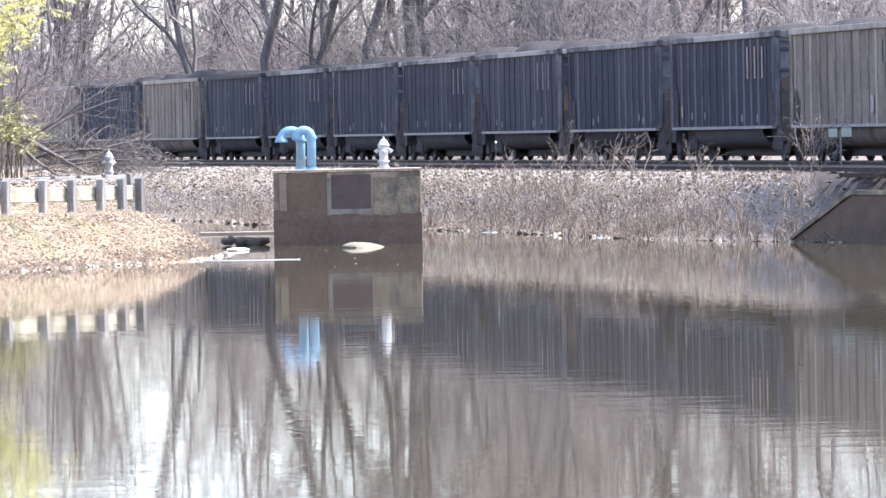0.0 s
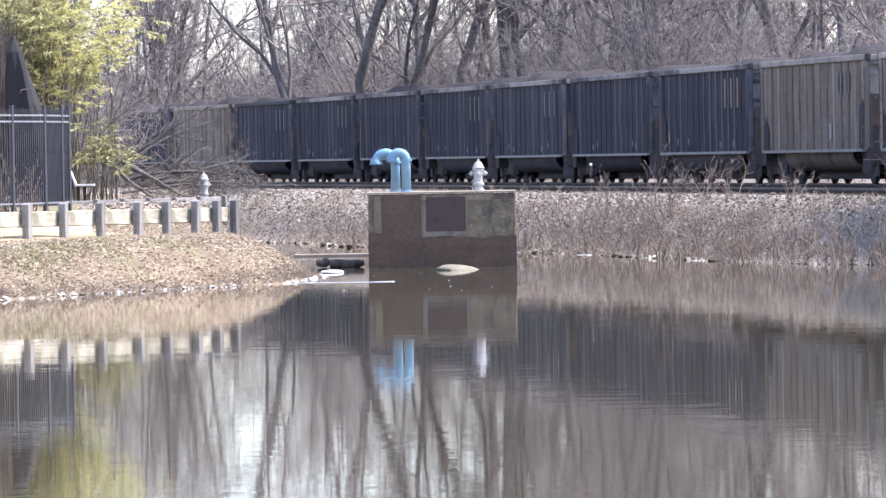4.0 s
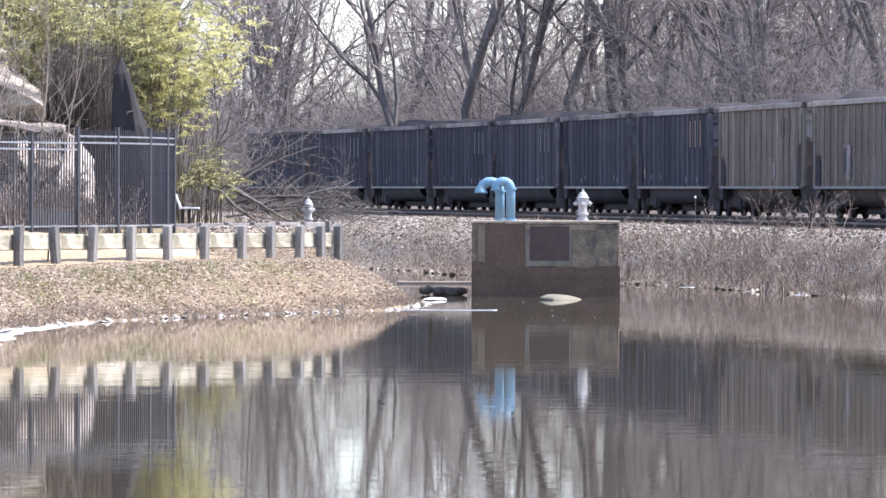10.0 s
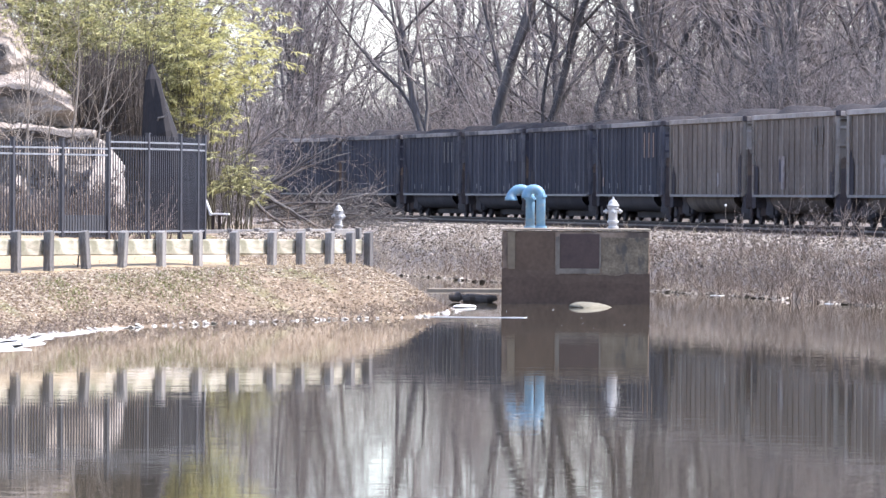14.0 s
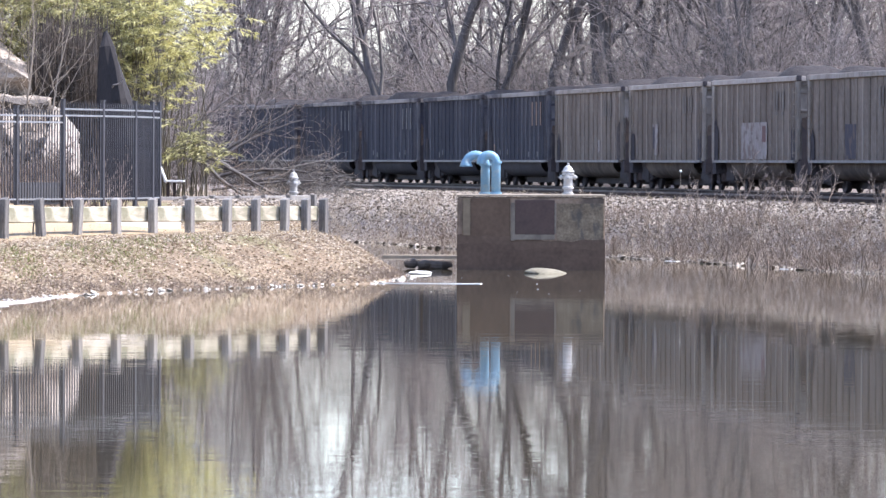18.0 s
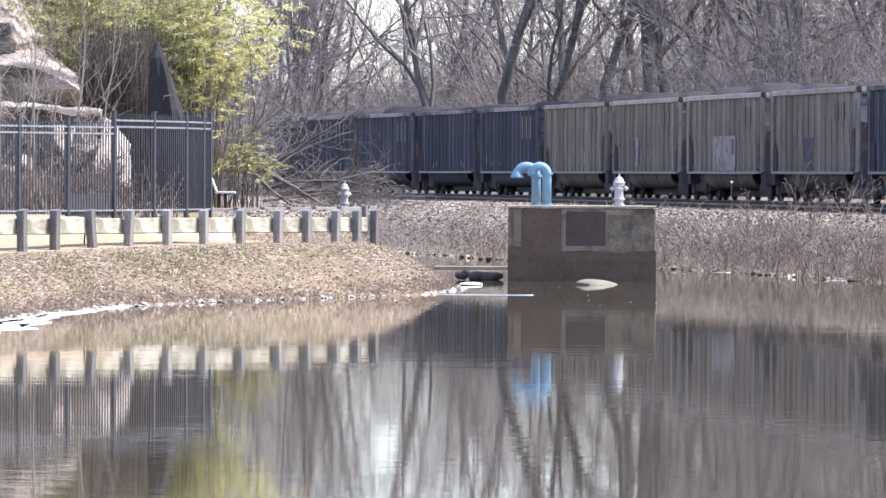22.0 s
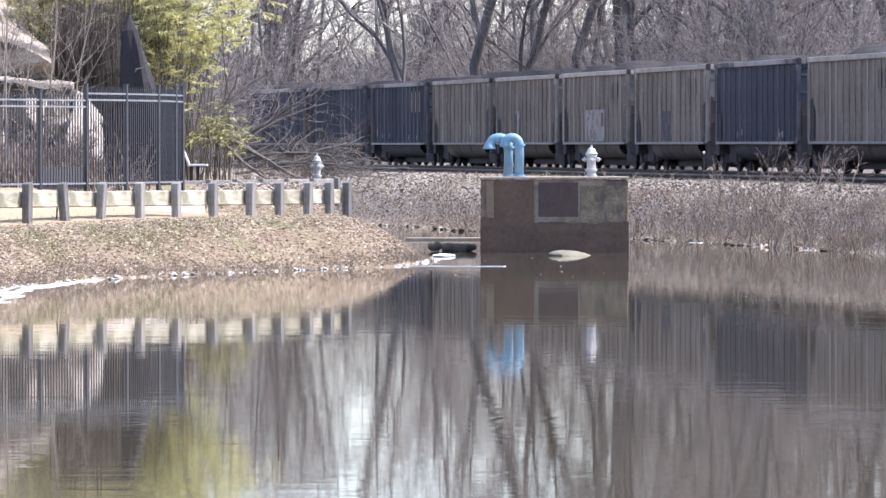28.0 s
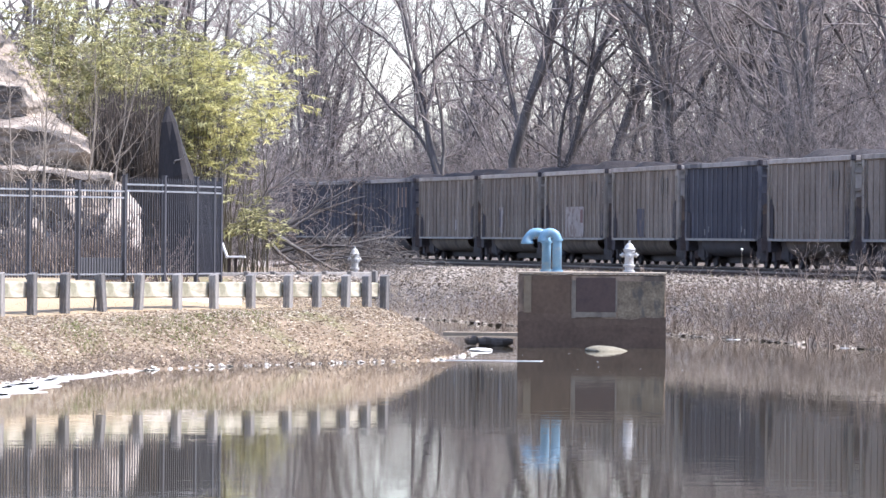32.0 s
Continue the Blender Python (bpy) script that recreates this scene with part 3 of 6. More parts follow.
def car_meshes():
    """Shared meshes of the coal cars, one set a paint."""
    out = {}
    for paint in ("car_dark", "car_tan"):
        m = M[paint]
        d = {}
        bm = boxes(sheet_box(-1.47, -1.43, -HALF, HALF, 1.02, 3.68), sheet_box(1.43, 1.47, -HALF, HALF, 1.02, 3.68),
                   sheet_box(-1.43, 1.43, -HALF + 0.06, HALF - 0.06, 1.0, 1.06))
        for y in RIB_Y:
            box(bm, *sheet_box(1.468, 1.55, y - 0.05, y + 0.05, 1.06, 3.66))
        d["body"] = to_mesh("body", bm, m)
        d["rib"] = to_mesh("rib", box(bmesh.new(), 0, 0, 2.36, 0.05, 0.2, 2.6, 0.012), M[paint[4:] + "_rib"])
        d["corner_post"] = to_mesh("corner_post", box(bmesh.new(), 0, 0, 2.36, 0.14, 0.26, 2.66, 0.02), M[paint[4:] + "_post"])
        # end wall in the paler post colour, lightened against the shade between cars
        d["end_wall"] = to_mesh("end_wall", boxes((0, 0, 2.33, 2.84, 0.05, 2.66)), M[paint[4:] + "_post"])
        d["stiffener"] = to_mesh("stiffener", box(bmesh.new(), 0, -0.05, 0, 2.8, 0.07, 0.09, 0.01), M[paint[4:] + "_post"])
        bm = bmesh.new()
        for k in range(6):
            box(bm, 0, 0, 1.3 + 0.4 * k, 0.025, 0.4, 0.025)
        for e in (-0.2, 0.2):
            box(bm, 0, e, 2.3, 0.02, 0.03, 2.3)
        d["ladder"] = to_mesh("ladder", bm, M[paint[4:] + "_rib"])
        d["top_chord"] = to_mesh("top_chord", box(bmesh.new(), 0, 0, 3.76, 0.19, 2 * HALF, 0.17, 0.015), M[paint[4:] + "_chord"])
        d["end_chord"] = to_mesh("end_chord", box(bmesh.new(), 0, 0, 3.75, 2.8, 0.16, 0.16, 0.01), M[paint[4:] + "_chord"])
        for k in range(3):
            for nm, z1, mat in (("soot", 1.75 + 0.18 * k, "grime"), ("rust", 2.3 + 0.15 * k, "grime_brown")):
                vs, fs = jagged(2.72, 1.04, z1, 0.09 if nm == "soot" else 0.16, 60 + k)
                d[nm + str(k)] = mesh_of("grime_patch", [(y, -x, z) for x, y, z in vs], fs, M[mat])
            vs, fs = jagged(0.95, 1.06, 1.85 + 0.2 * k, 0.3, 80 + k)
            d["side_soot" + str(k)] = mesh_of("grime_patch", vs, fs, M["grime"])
        prof = [(-1.38, 1.0), (-1.36, 0.78), (-1.22, 0.56), (-0.95, 0.42), (0, 0.36), (0.95, 0.42), (1.22, 0.56), (1.36, 0.78), (1.38, 1.0)]
        bm = bmesh.new()
        rings = []
        for y, k in ((-4.7, 0.86), (-4.4, 1.0), (4.4, 1.0), (4.7, 0.86)):
            rings.append([bm.verts.new((x * (0.94 + 0.06 * k), y, 1.0 - (1.0 - z) * k)) for x, z in prof])
        for a, b in zip(rings, rings[1:]):
            for i in range(len(prof) - 1):
                bm.faces.new((a[i], a[i + 1], b[i + 1], b[i]))
        bm.faces.new(rings[0])
        bm.faces.new(rings[-1][::-1])
        d["tub"] = to_mesh("tub", bm, M[paint[4:] + "_tub"], True)
        out[paint] = d
    g = {}
    g["corner_cap"] = to_mesh("corner_cap", box(bmesh.new(), 0, 0, 3.77, 0.13, 0.3, 0.2, 0.02), M["grime"])
    g["centre_sill"] = to_mesh("centre_sill", boxes((0, 0, 0.46, 0.7, 13.6, 0.62), (-0.5, -1.0, 0.36, 0.12, 8.0, 0.4), (0.3, 5.75, 0.36, 1.0, 2.6, 0.44), (0.3, -5.75, 0.36, 1.0, 2.6, 0.44)), M["wheel"])
    g["side_sill"] = to_mesh("side_sill", boxes((0, 0, 1.02, 0.17, 13.6, 0.085)), M["sill"])
    g["end_sill"] = to_mesh("end_sill", boxes((0, 0, 0.84, 2.9, 0.6, 0.5), (0, -0.3, 0.62, 1.8, 1.2, 0.62), (-1.25, 0.1, 0.5, 0.06, 0.5, 0.5), (1.25, 0.1, 0.5, 0.06, 0.5, 0.5)), M["grime"])
    g["coupler"] = to_mesh("coupler", boxes((0, 0, 0.86, 0.18, 0.62, 0.22), (0, 0.22, 0.86, 0.3, 0.24, 0.3)), M["grime"])
    # truck: bolster and two side frames as parts, wheelsets of their own
    bm = boxes((0, 0, 0.66, 2.3, 1.15, 0.62), (0, 0.75, 0.5, 1.3, 0.14, 0.4), (0, -0.75, 0.5, 1.3, 0.14, 0.4), (0, 0, 0.9, 2.2, 2.5, 0.2))
    g["bolster"] = to_mesh("bolster", bm, M["wheel"])
    bm = bmesh.new()
    box(bm, 0, 0, 0.74, 0.16, 1.9, 0.18)
    box(bm, 0, 0, 0.34, 0.16, 0.8, 0.16)
    for e in (-1, 1):
        box(bm, 0, e * 0.5, 0.52, 0.15, 0.32, 0.42)
        box(bm, 0, e * 0.89, 0.5, 0.22, 0.26, 0.3, 0.04)
    for e in (-0.16, 0, 0.16):
        lathe(bm, [(0.07, 0.46), (0.07, 0.68)], 8, Matrix.Translation((0, e, 0)))
    g["side_frame"] = to_mesh("side_frame", bm, M["wheel"])
    bm = bmesh.new()
    roll = Matrix.Rotation(math.pi / 2, 4, "Y")
    lathe(bm, [(0.08, -0.72), (0.08, 0.72)], 10, roll)
    for s in (-1, 1):
        lathe(bm, [(0.07, 0.73 * s - 0.06 * s), (0.46, 0.73 * s - 0.065 * s), (0.47, 0.73 * s), (0.455, 0.73 * s + 0.06 * s), (0.4, 0.73 * s + 0.06 * s), (0.37, 0.73 * s + 0.03 * s),
                   (0.16, 0.73 * s + 0.02 * s), (0.1, 0.73 * s + 0.08 * s)], 24, roll)
    g["wheelset"] = to_mesh("wheelset", bm, M["wheel"], False)
    out["common"] = g
    return out


CARS = car_meshes()
COALS = [coal_mesh(k) for k in range(5)]


def coal_car(paint, index, label):
    d, g = CARS[paint], CARS["common"]
    car = thing("coal_car", Matrix.Scale(CAR_SCALE, 4), label, "railway car", "cars of the coal train")
    part("body", d["body"], None, car)
    part("tub", d["tub"], None, car, m=pose(0, 0, 0))
    part("centre_sill", g["centre_sill"], None, car)
    part("coal_load", COALS[index % 5], None, car, "heaped black coal", m=pose(0, 0, 0, 0, 0, 180 if index % 2 else 0))
    for y in RIB_Y:
        part("rib", d["rib"], None, car, m=pose(-1.476, y, 0))
    for sx in (-1, 1):
        part("top_chord", d["top_chord"], None, car, "worn pale top edge", m=pose(sx * 1.47, 0, 0))
        part("side_sill", g["side_sill"], None, car, "worn pale sill edge", m=pose(sx * 1.5, 0, 0))
        for sy in (-1, 1):
            part("corner_post", d["corner_post"], None, car, m=pose(sx * 1.46, sy * (HALF - 0.1), 0))
    k = index * 7 % 3
    for sy in (-1, 1):
        turn = 0 if sy > 0 else 180
        wall = part("end_wall", d["end_wall"], None, car, m=pose(0, sy * (HALF - 0.04), 0, 0, 0, 180 - turn))
        for z in (1.5, 2.1, 2.7, 3.3):
            part("stiffener", d["stiffener"], None, wall, m=pose(0, 0, z))
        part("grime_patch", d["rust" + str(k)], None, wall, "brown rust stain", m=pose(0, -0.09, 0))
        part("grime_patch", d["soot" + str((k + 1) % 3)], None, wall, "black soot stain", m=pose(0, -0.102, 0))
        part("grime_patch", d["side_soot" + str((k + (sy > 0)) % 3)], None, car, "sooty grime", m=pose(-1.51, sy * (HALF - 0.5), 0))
        part("end_chord", d["end_chord"], None, car, "worn pale top edge", m=pose(0, sy * (HALF + 0.02), 0))
        part("corner_cap", g["corner_cap"], None, car, "dark corner casting", m=pose(-1.47, sy * (HALF + 0.08), 0))
        part("end_sill", g["end_sill"], None, car, m=pose(0, sy * 7.1, 0, 0, 0, turn))
        part("coupler", g["coupler"], None, car, m=pose(0, sy * 7.72, 0, 0, 0, turn))
        part("ladder", d["ladder"], None, car, m=pose(-1.55, sy * 6.86, 0))
        truck = part("truck", g["bolster"], None, car, m=pose(0, sy * 5.75, 0))
        for sx in (-1, 1):
            part("side_frame", g["side_frame"], None, truck, m=pose(sx * 1.0, 0, 0))
        for e in (-1, 1):
            w = part("wheelset", g["wheelset"], None, truck, m=pose(0, e * 0.89, 0.46))
            WHEELS.append((w, e * 0.89))
    return car


def plate(car, name, y, z, w, h, mat, label, proud=-0.003):
    part(name, boxes((-1.495 - proud, y, z, 0.01, w, h)), mat, car, label)


WHEELS = []
TAN = {0: "A", 1: "B", 2: "C", 3: "D", 5: "F", 6: "G", 8: "H", -8: "T", -10: "U"}
TRAIN = []
for i in range(-13, 10):
    if i in TAN:
        car = coal_car("car_tan", i + 20, {0: "tan ribbed coal car heaped with coal, first behind dark cars", 1: "tan ribbed coal car with a pale paint streak, heaped with coal",
              2: "tan ribbed coal car with a white sprayed square, heaped with coal", 3: "tan ribbed coal car with a dark sprayed patch, heaped with coal"}.get(i, "weathered tan ribbed coal car heaped with coal"))
        for dy in (-4.9, -3.9):
            plate(car, "marking", dy + 0.4, 3.05, 0.16, 0.62, M["mark_dark"], "faded dark lettering bar", 0.012)
            plate(car, "marking", dy, 3.05, 0.16, 0.62, M["mark_dark"], "faded dark lettering bar", 0.012)
            plate(car, "marking", dy + 0.2, 2.62, 0.3, 0.1, M["mark_dark"], "faded dark lettering bar", 0.012)
    else:
        car = coal_car("car_dark", i + 20, "dark blue-black ribbed coal car heaped with coal")
        if i % 3 != 1:
            for k in range(3):
                plate(car, "marking", -3.4 - 0.95 * k, 2.95, 0.16, 0.95, M["mark_orange"] if i == -1 else M["mark_pale"], "worn lettering bar", 0.012)
        for k, dy in enumerate((-4.6, -4.0, -2.6, 2.4, 3.2, 4.2)):
            if (k + i) % 3:
                plate(car, "marking", dy, 1.3 + 0.1 * (k % 2), 0.16, 0.22, M["mark_pale"], "small worn marking", 0.012)
        if i == -1:
            plate(car, "marking", 5.6, 1.55, 0.2, 0.35, M["mark_orange"], "small orange marking", 0.012)
    if i == 0:
        plate(car, "spray_mark", -2.4, 1.6, 0.34, 0.5, M["graffiti_white"], "white spray tick", 0.012)
    if i == 1:
        plate(car, "spray_mark", 1.75, 1.78, 0.62, 1.05, M["graffiti_white"], "pale sprayed streak", 0.012)
        plate(car, "spray_mark", 1.95, 2.33, 1.1, 0.12, M["graffiti_white"], "pale sprayed bar", 0.014)
        plate(car, "spray_mark", 2.25, 1.9, 0.3, 0.8, M["graffiti_blue"], "dark sprayed line", 0.014)
    if i == 2:
        plate(car, "spray_mark", -0.1, 1.72, 4.3, 1.25, M["graffiti_white"], "white sprayed square", 0.012)
        plate(car, "spray_mark", -1.75, 1.95, 0.6, 0.55, M["graffiti_red"], "dull red sprayed mark", 0.016)
        for dy, dz in ((1.2, 0.3), (0.3, 0.25), (0.5, -0.05), (-0.6, 0.1)):
            plate(car, "spray_mark", dy, 1.72 + dz, 0.3, 0.08, M["mark_dark"], "dark sprayed dash", 0.016)
    if i == 3:
        plate(car, "spray_mark", 0.75, 1.66, 1.6, 1.1, M["graffiti_blue"], "dark sprayed patch", 0.012)
    TRAIN.append((i, car))


# ---------------------------------------------------------------- intake block in the pond
def gooseneck(parent, x, y, z0, reach, top, flare):
    pts = [(x, y, z0)]
    r = reach / 2
    pts.append((x, y, top - r))
    for k in range(1, 13):
        a = math.pi * k / 12
        pts.append((x - r + r * math.cos(a), y, top - r + r * math.sin(a)))
    pts.append((x - reach, y, top - r - 0.06))
    rad = [0.135] * (len(pts) - 3) + [0.14 + flare * 0.3, 0.15 + flare * 0.7, 0.15 + flare]
    bm = bmesh.new()
    sweep(bm, pts, rad, 16)
    p = part("bent_pipe", bm, M["pipe_blue"], parent, smooth=True)
    for z in (z0 + 0.03, top - r):
        bm = bmesh.new()
        lathe(bm, [(0.135, -0.03), (0.175, -0.03), (0.175, 0.03), (0.135, 0.03)], 16, Matrix.Translation((x, y, z)), False)
        part("flange", bm, M["pipe_blue"], p)


def hydrant(m, label):
    h = thing("fire_hydrant", m, label, "fire hydrant", "hydrants by the pond")
    bm = bmesh.new()
    lathe(bm, [(0.15, 0), (0.15, 0.05), (0.115, 0.06), (0.115, 0.16), (0.155, 0.17), (0.155, 0.22), (0.12, 0.235), (0.118, 0.56), (0.15, 0.575), (0.15, 0.63), (0.13, 0.64)], 20)
    part("barrel", bm, M["hydrant"], h)
    bm = bmesh.new()
    lathe(bm, [(0.14, 0.64), (0.165, 0.65), (0.165, 0.68), (0.13, 0.70), (0.115, 0.76), (0.08, 0.82), (0.04, 0.85)], 20)
    part("bonnet", bm, M["hydrant"], h, smooth=True)
    bm = bmesh.new()
    lathe(bm, [(0.035, 0.84), (0.03, 0.93)], 5)
    part("operating_nut", bm, M["hydrant"], h)
    for a, r, z in ((0, 0.062, 0.5), (180, 0.062, 0.5), (-90, 0.085, 0.47)):
        bm = bmesh.new()
        mm = Matrix.Rotation(radians(a), 4, "Z") @ Matrix.Translation((0.1, 0, z)) @ Matrix.Rotation(math.pi / 2, 4, "Y")
        lathe(bm, [(r * 0.8, 0), (r * 0.8, 0.05), (r * 1.15, 0.055), (r * 1.15, 0.10), (r * 0.5, 0.115), (r * 0.4, 0.15)], 10, mm)
        part("nozzle_cap", bm, M["hydrant"], h)
    return h


def intake_block():
    t = thing("intake_block", pose(1.75, 185.3, 0, 0, 0, 0), "weathered square concrete intake block standing in the pond", "concrete block")
    part("body", box(bmesh.new(), 0, 1.7, 0.4, 4.28, 3.4, 3.4, 0.03), M["concrete"], t)
    part("cap_slab", box(bmesh.new(), 0, 1.68, 2.16, 4.32, 3.46, 0.055, 0.012), M["concrete_pale"], t, "pale worn top slab")
    for name, low, proud, mat, lab in (("damp_band", 0.86, -0.017, "concrete_damp", "damp stained lower face"), ("wet_band", 0.62, -0.022, "concrete_wet", "dark wet waterline band")):
        tops = [low + (0.13 if k < 17 else 0.0) + 0.03 * math.sin(k * 0.31 + low * 9) + 0.02 * math.sin(k * 0.9) for k in range(44)]
        bm = bmesh.new()
        rows = [[bm.verts.new((-2.15 + 0.1 * k, y, z if z < 0 else tops[k])) for k in range(44)] for y, z in ((proud, -0.3), (proud, 1), (0.01, 1), (0.01, -0.3))]
        for f, g in zip(rows, rows[1:]):
            for k in range(43):
                bm.faces.new((f[k], f[k + 1], g[k + 1], g[k]))
        part(name, bm, M[mat], t, lab)
    part("pilaster", box(bmesh.new(), -1.87, -0.01, 1.54, 0.22, 0.06, 1.08, 0.01), M["concrete_ochre"], t, "ochre concrete strip")
    part("brown_panel", box(bmesh.new(), -1.18, 0.0, 1.38, 1.15, 0.024, 1.4, 0.004), M["concrete_brown"], t, "brown stained face")
    part("window_frame", boxes((-0.53, -0.015, 1.40, 0.12, 0.05, 1.1), (0.11, -0.015, 0.955, 1.16, 0.05, 0.15), (0.71, -0.012, 1.5, 0.05, 0.04, 0.9)), M["concrete_frame"], t, "pale concrete frame")
    part("rust_plate", box(bmesh.new(), 0.11, -0.008, 1.53, 1.15, 0.035, 1.0, 0.004), M["rust_plate"], t, "dark rusty plate closing an opening")
    part("patched_panel", box(bmesh.new(), 1.43, 0.0, 1.31, 1.36, 0.03, 1.25, 0.004), M["concrete_grey"], t, "mottled grey concrete patch")
    p = thing("vent_pipes", pose(0, 0, 0), "pair of sky-blue painted gooseneck vent pipes on the block", "pipe")
    gooseneck(p, 0.73, 186.5, 2.19, 0.42, 3.33, 0.0)
    gooseneck(p, 0.42, 187.0, 2.19, 0.56, 3.33, 0.05)
    hydrant(pose(2.84, 186.6, 2.19) @ Matrix.Diagonal((1.12, 1.12, 1, 1)), "silver painted fire hydrant standing on the concrete block")


intake_block()
hydrant(pose(-5.75, 207, 1.93, 0, 0, 25) @ Matrix.Scale(1.0, 4), "weathered silver fire hydrant beside the gravel bank")


# ---------------------------------------------------------------- timber guard rail
POSTS = [(-14.2, 151.4, 1.0), (-13.55, 153.0, -1.0), (-12.89, 154.6, 1.0), (-12.23, 156.2, 0.5), (-11.55, 157.8, -0.5), (-10.74, 159.7, 5.0), (-9.96, 161.5, -2.5), (-9.07, 163.4, 0.5), (-8.22, 165.2, 1.0),
         (-7.35, 167.0, 0.5), (-6.45, 168.9, -0.5), (-5.73, 170.3, 0.5), (-5.01, 171.7, -1.0), (-4.46, 172.9, 0.5), (-4.02, 174.4, 0.0)]


def guard_rail():
    t = thing("guard_rail", pose(0, 0, 0), "weathered timber guard rail of square posts along the bank", "guard rail")
    bm = box(bmesh.new(), 0, 0, 0.35, 0.205, 0.205, 1.3, 0.016)
    for v in bm.verts:
        if v.co.z > 0.5:
            v.co.z += 0.04 * (v.co.y > 0)
    post = to_mesh("post", bm, M["post_wood"])
    for k, (x, y, lean) in enumerate(POSTS):
        part("post", post, None, t, m=pose(x, y, 2.15 - 0.09 * max(0, min(1, (y - 154) / 20)) - 0.97, 0, -lean, -25 - 5 * rng.random()))
    for (a, b) in zip(POSTS, POSTS[1:]):
        va, vb = Vector((a[0], a[1], 0)), Vector((b[0], b[1], 0))
        d = vb - va
        ang = math.degrees(math.atan2(-d.x, d.y))
        side = Vector((-d.y, d.x, 0)).normalized() * 0.24
        c = (va + vb) / 2 + side
        bm = box(bmesh.new(), 0, 0, 0, 0.2, d.length - 0.03, 0.4, 0.03)
        part("beam", bm, M["rail_wood"], t, "pale sawn timber beam", m=pose(c.x, c.y, 1.78 - 0.07 * max(0, min(1, (c.y - 154) / 20)), rng.uniform(-0.5, 0.5), rng.uniform(-3, 3), ang))
    part("brace", boxes((0, 0, 0.3, 0.04, 0.04, 0.9)), M["fence_black"], t, "thin dark stake", m=pose(-10.98, 159.9, 1.1, 0, 4, 0))
    low = thing("low_rail", pose(0, 0, 0), "low dark timber rail on short posts behind the bank", "guard rail")
    a, b = Vector((-9.6, 193.5, 0)), Vector((-5.2, 205.5, 0))
    d = b - a
    ang = math.degrees(math.atan2(-d.x, d.y))
    for k in range(3):
        c = a + d * ((k + 0.5) / 3)
        part("beam", box(bmesh.new(), 0, 0, 0, 0.16, d.length / 3 - 0.03, 0.22, 0.02), M["post_wood"], low, m=pose(c.x, c.y, 1.93, 0, 0, ang))
    for k in range(7):
        c = a + d * (k / 6)
        part("post", box(bmesh.new(), 0.14, 0, 0, 0.18, 0.18, 0.9, 0.02), M["post_wood"], low, m=pose(c.x, c.y, 1.62, 0, 0, ang))


guard_rail()

# ---------------------------------------------------------------- steel fence
FENCE = [(-16.1, 170.0), (-14.95, 172.5), (-13.81, 175.0), (-12.64, 177.5), (-11.51, 180.0), (-10.53, 182.5), (-9.74, 185.0), (-9.36, 187.4), (-9.2, 188.4)]


def steel_fence():
    t = thing("steel_fence", pose(0, 0, 0), "black steel picket fence with twin top rails", "fence")
    picket = {}
    for i, ((xa, ya), (xb, yb)) in enumerate(zip(FENCE, FENCE[1:])):
        top = 4.50 if i < 4 else 4.70
        base = 1.92
        a, b = Vector((xa, ya, 0)), Vector((xb, yb, 0))
        d = b - a
        ang = math.degrees(math.atan2(-d.x, d.y))
        # rails take the grey that stands for sunlight on black paint
        for z in (top - 0.12, top - 0.30, base + 0.12):
            c = (a + b) / 2
            part("fence_rail", box(bmesh.new(), 0, 0, 0, 0.05, d.length, 0.05), M["fence_rail"], t, "black rail coloured grey for its sunlit highlight", m=pose(c.x, c.y, z, 0, 0, ang))
        key = round(top, 2)
        if key not in picket:
            bm = box(bmesh.new(), 0, 0, (top + base) / 2 + 0.03, 0.026, 0.026, top - base)
            lathe(bm, [(0.015, top + 0.03), (0.001, top + 0.1)], 4, None, False)
            picket[key] = to_mesh("picket", bm, M["fence_black"])
        n = max(3, round(d.length / 0.165))
        for k in range(1, n):
            c = a + d * (k / n)
            part("picket", picket[key], None, t, m=pose(c.x, c.y, 0, 0, 0, ang))
    for i, (x, y) in enumerate(FENCE):
        top = 4.62 if i < 4 else 4.82
        bm = box(bmesh.new(), 0, 0, (top + 1.5) / 2, 0.10, 0.10, top - 1.5)
        box(bm, 0, 0, top + 0.02, 0.13, 0.13, 0.04)
        part("fence_post", bm, M["fence_black"], t, m=pose(x, y, 0, 0, 0, -24))
    # grey sheet wired to the foot of one bay
    a, b = Vector((*FENCE[3], 0)), Vector((*FENCE[4], 0))
    c, d = (a + b) / 2, b - a
    part("sheet", box(bmesh.new(), -0.06, 0, 2.2, 0.012, d.length - 0.1, 0.62), M["mesh_dark"], t, "grey sheet tied to the fence", m=pose(c.x, c.y, 0, 0, 0, math.degrees(math.atan2(-d.x, d.y))))


steel_fence()


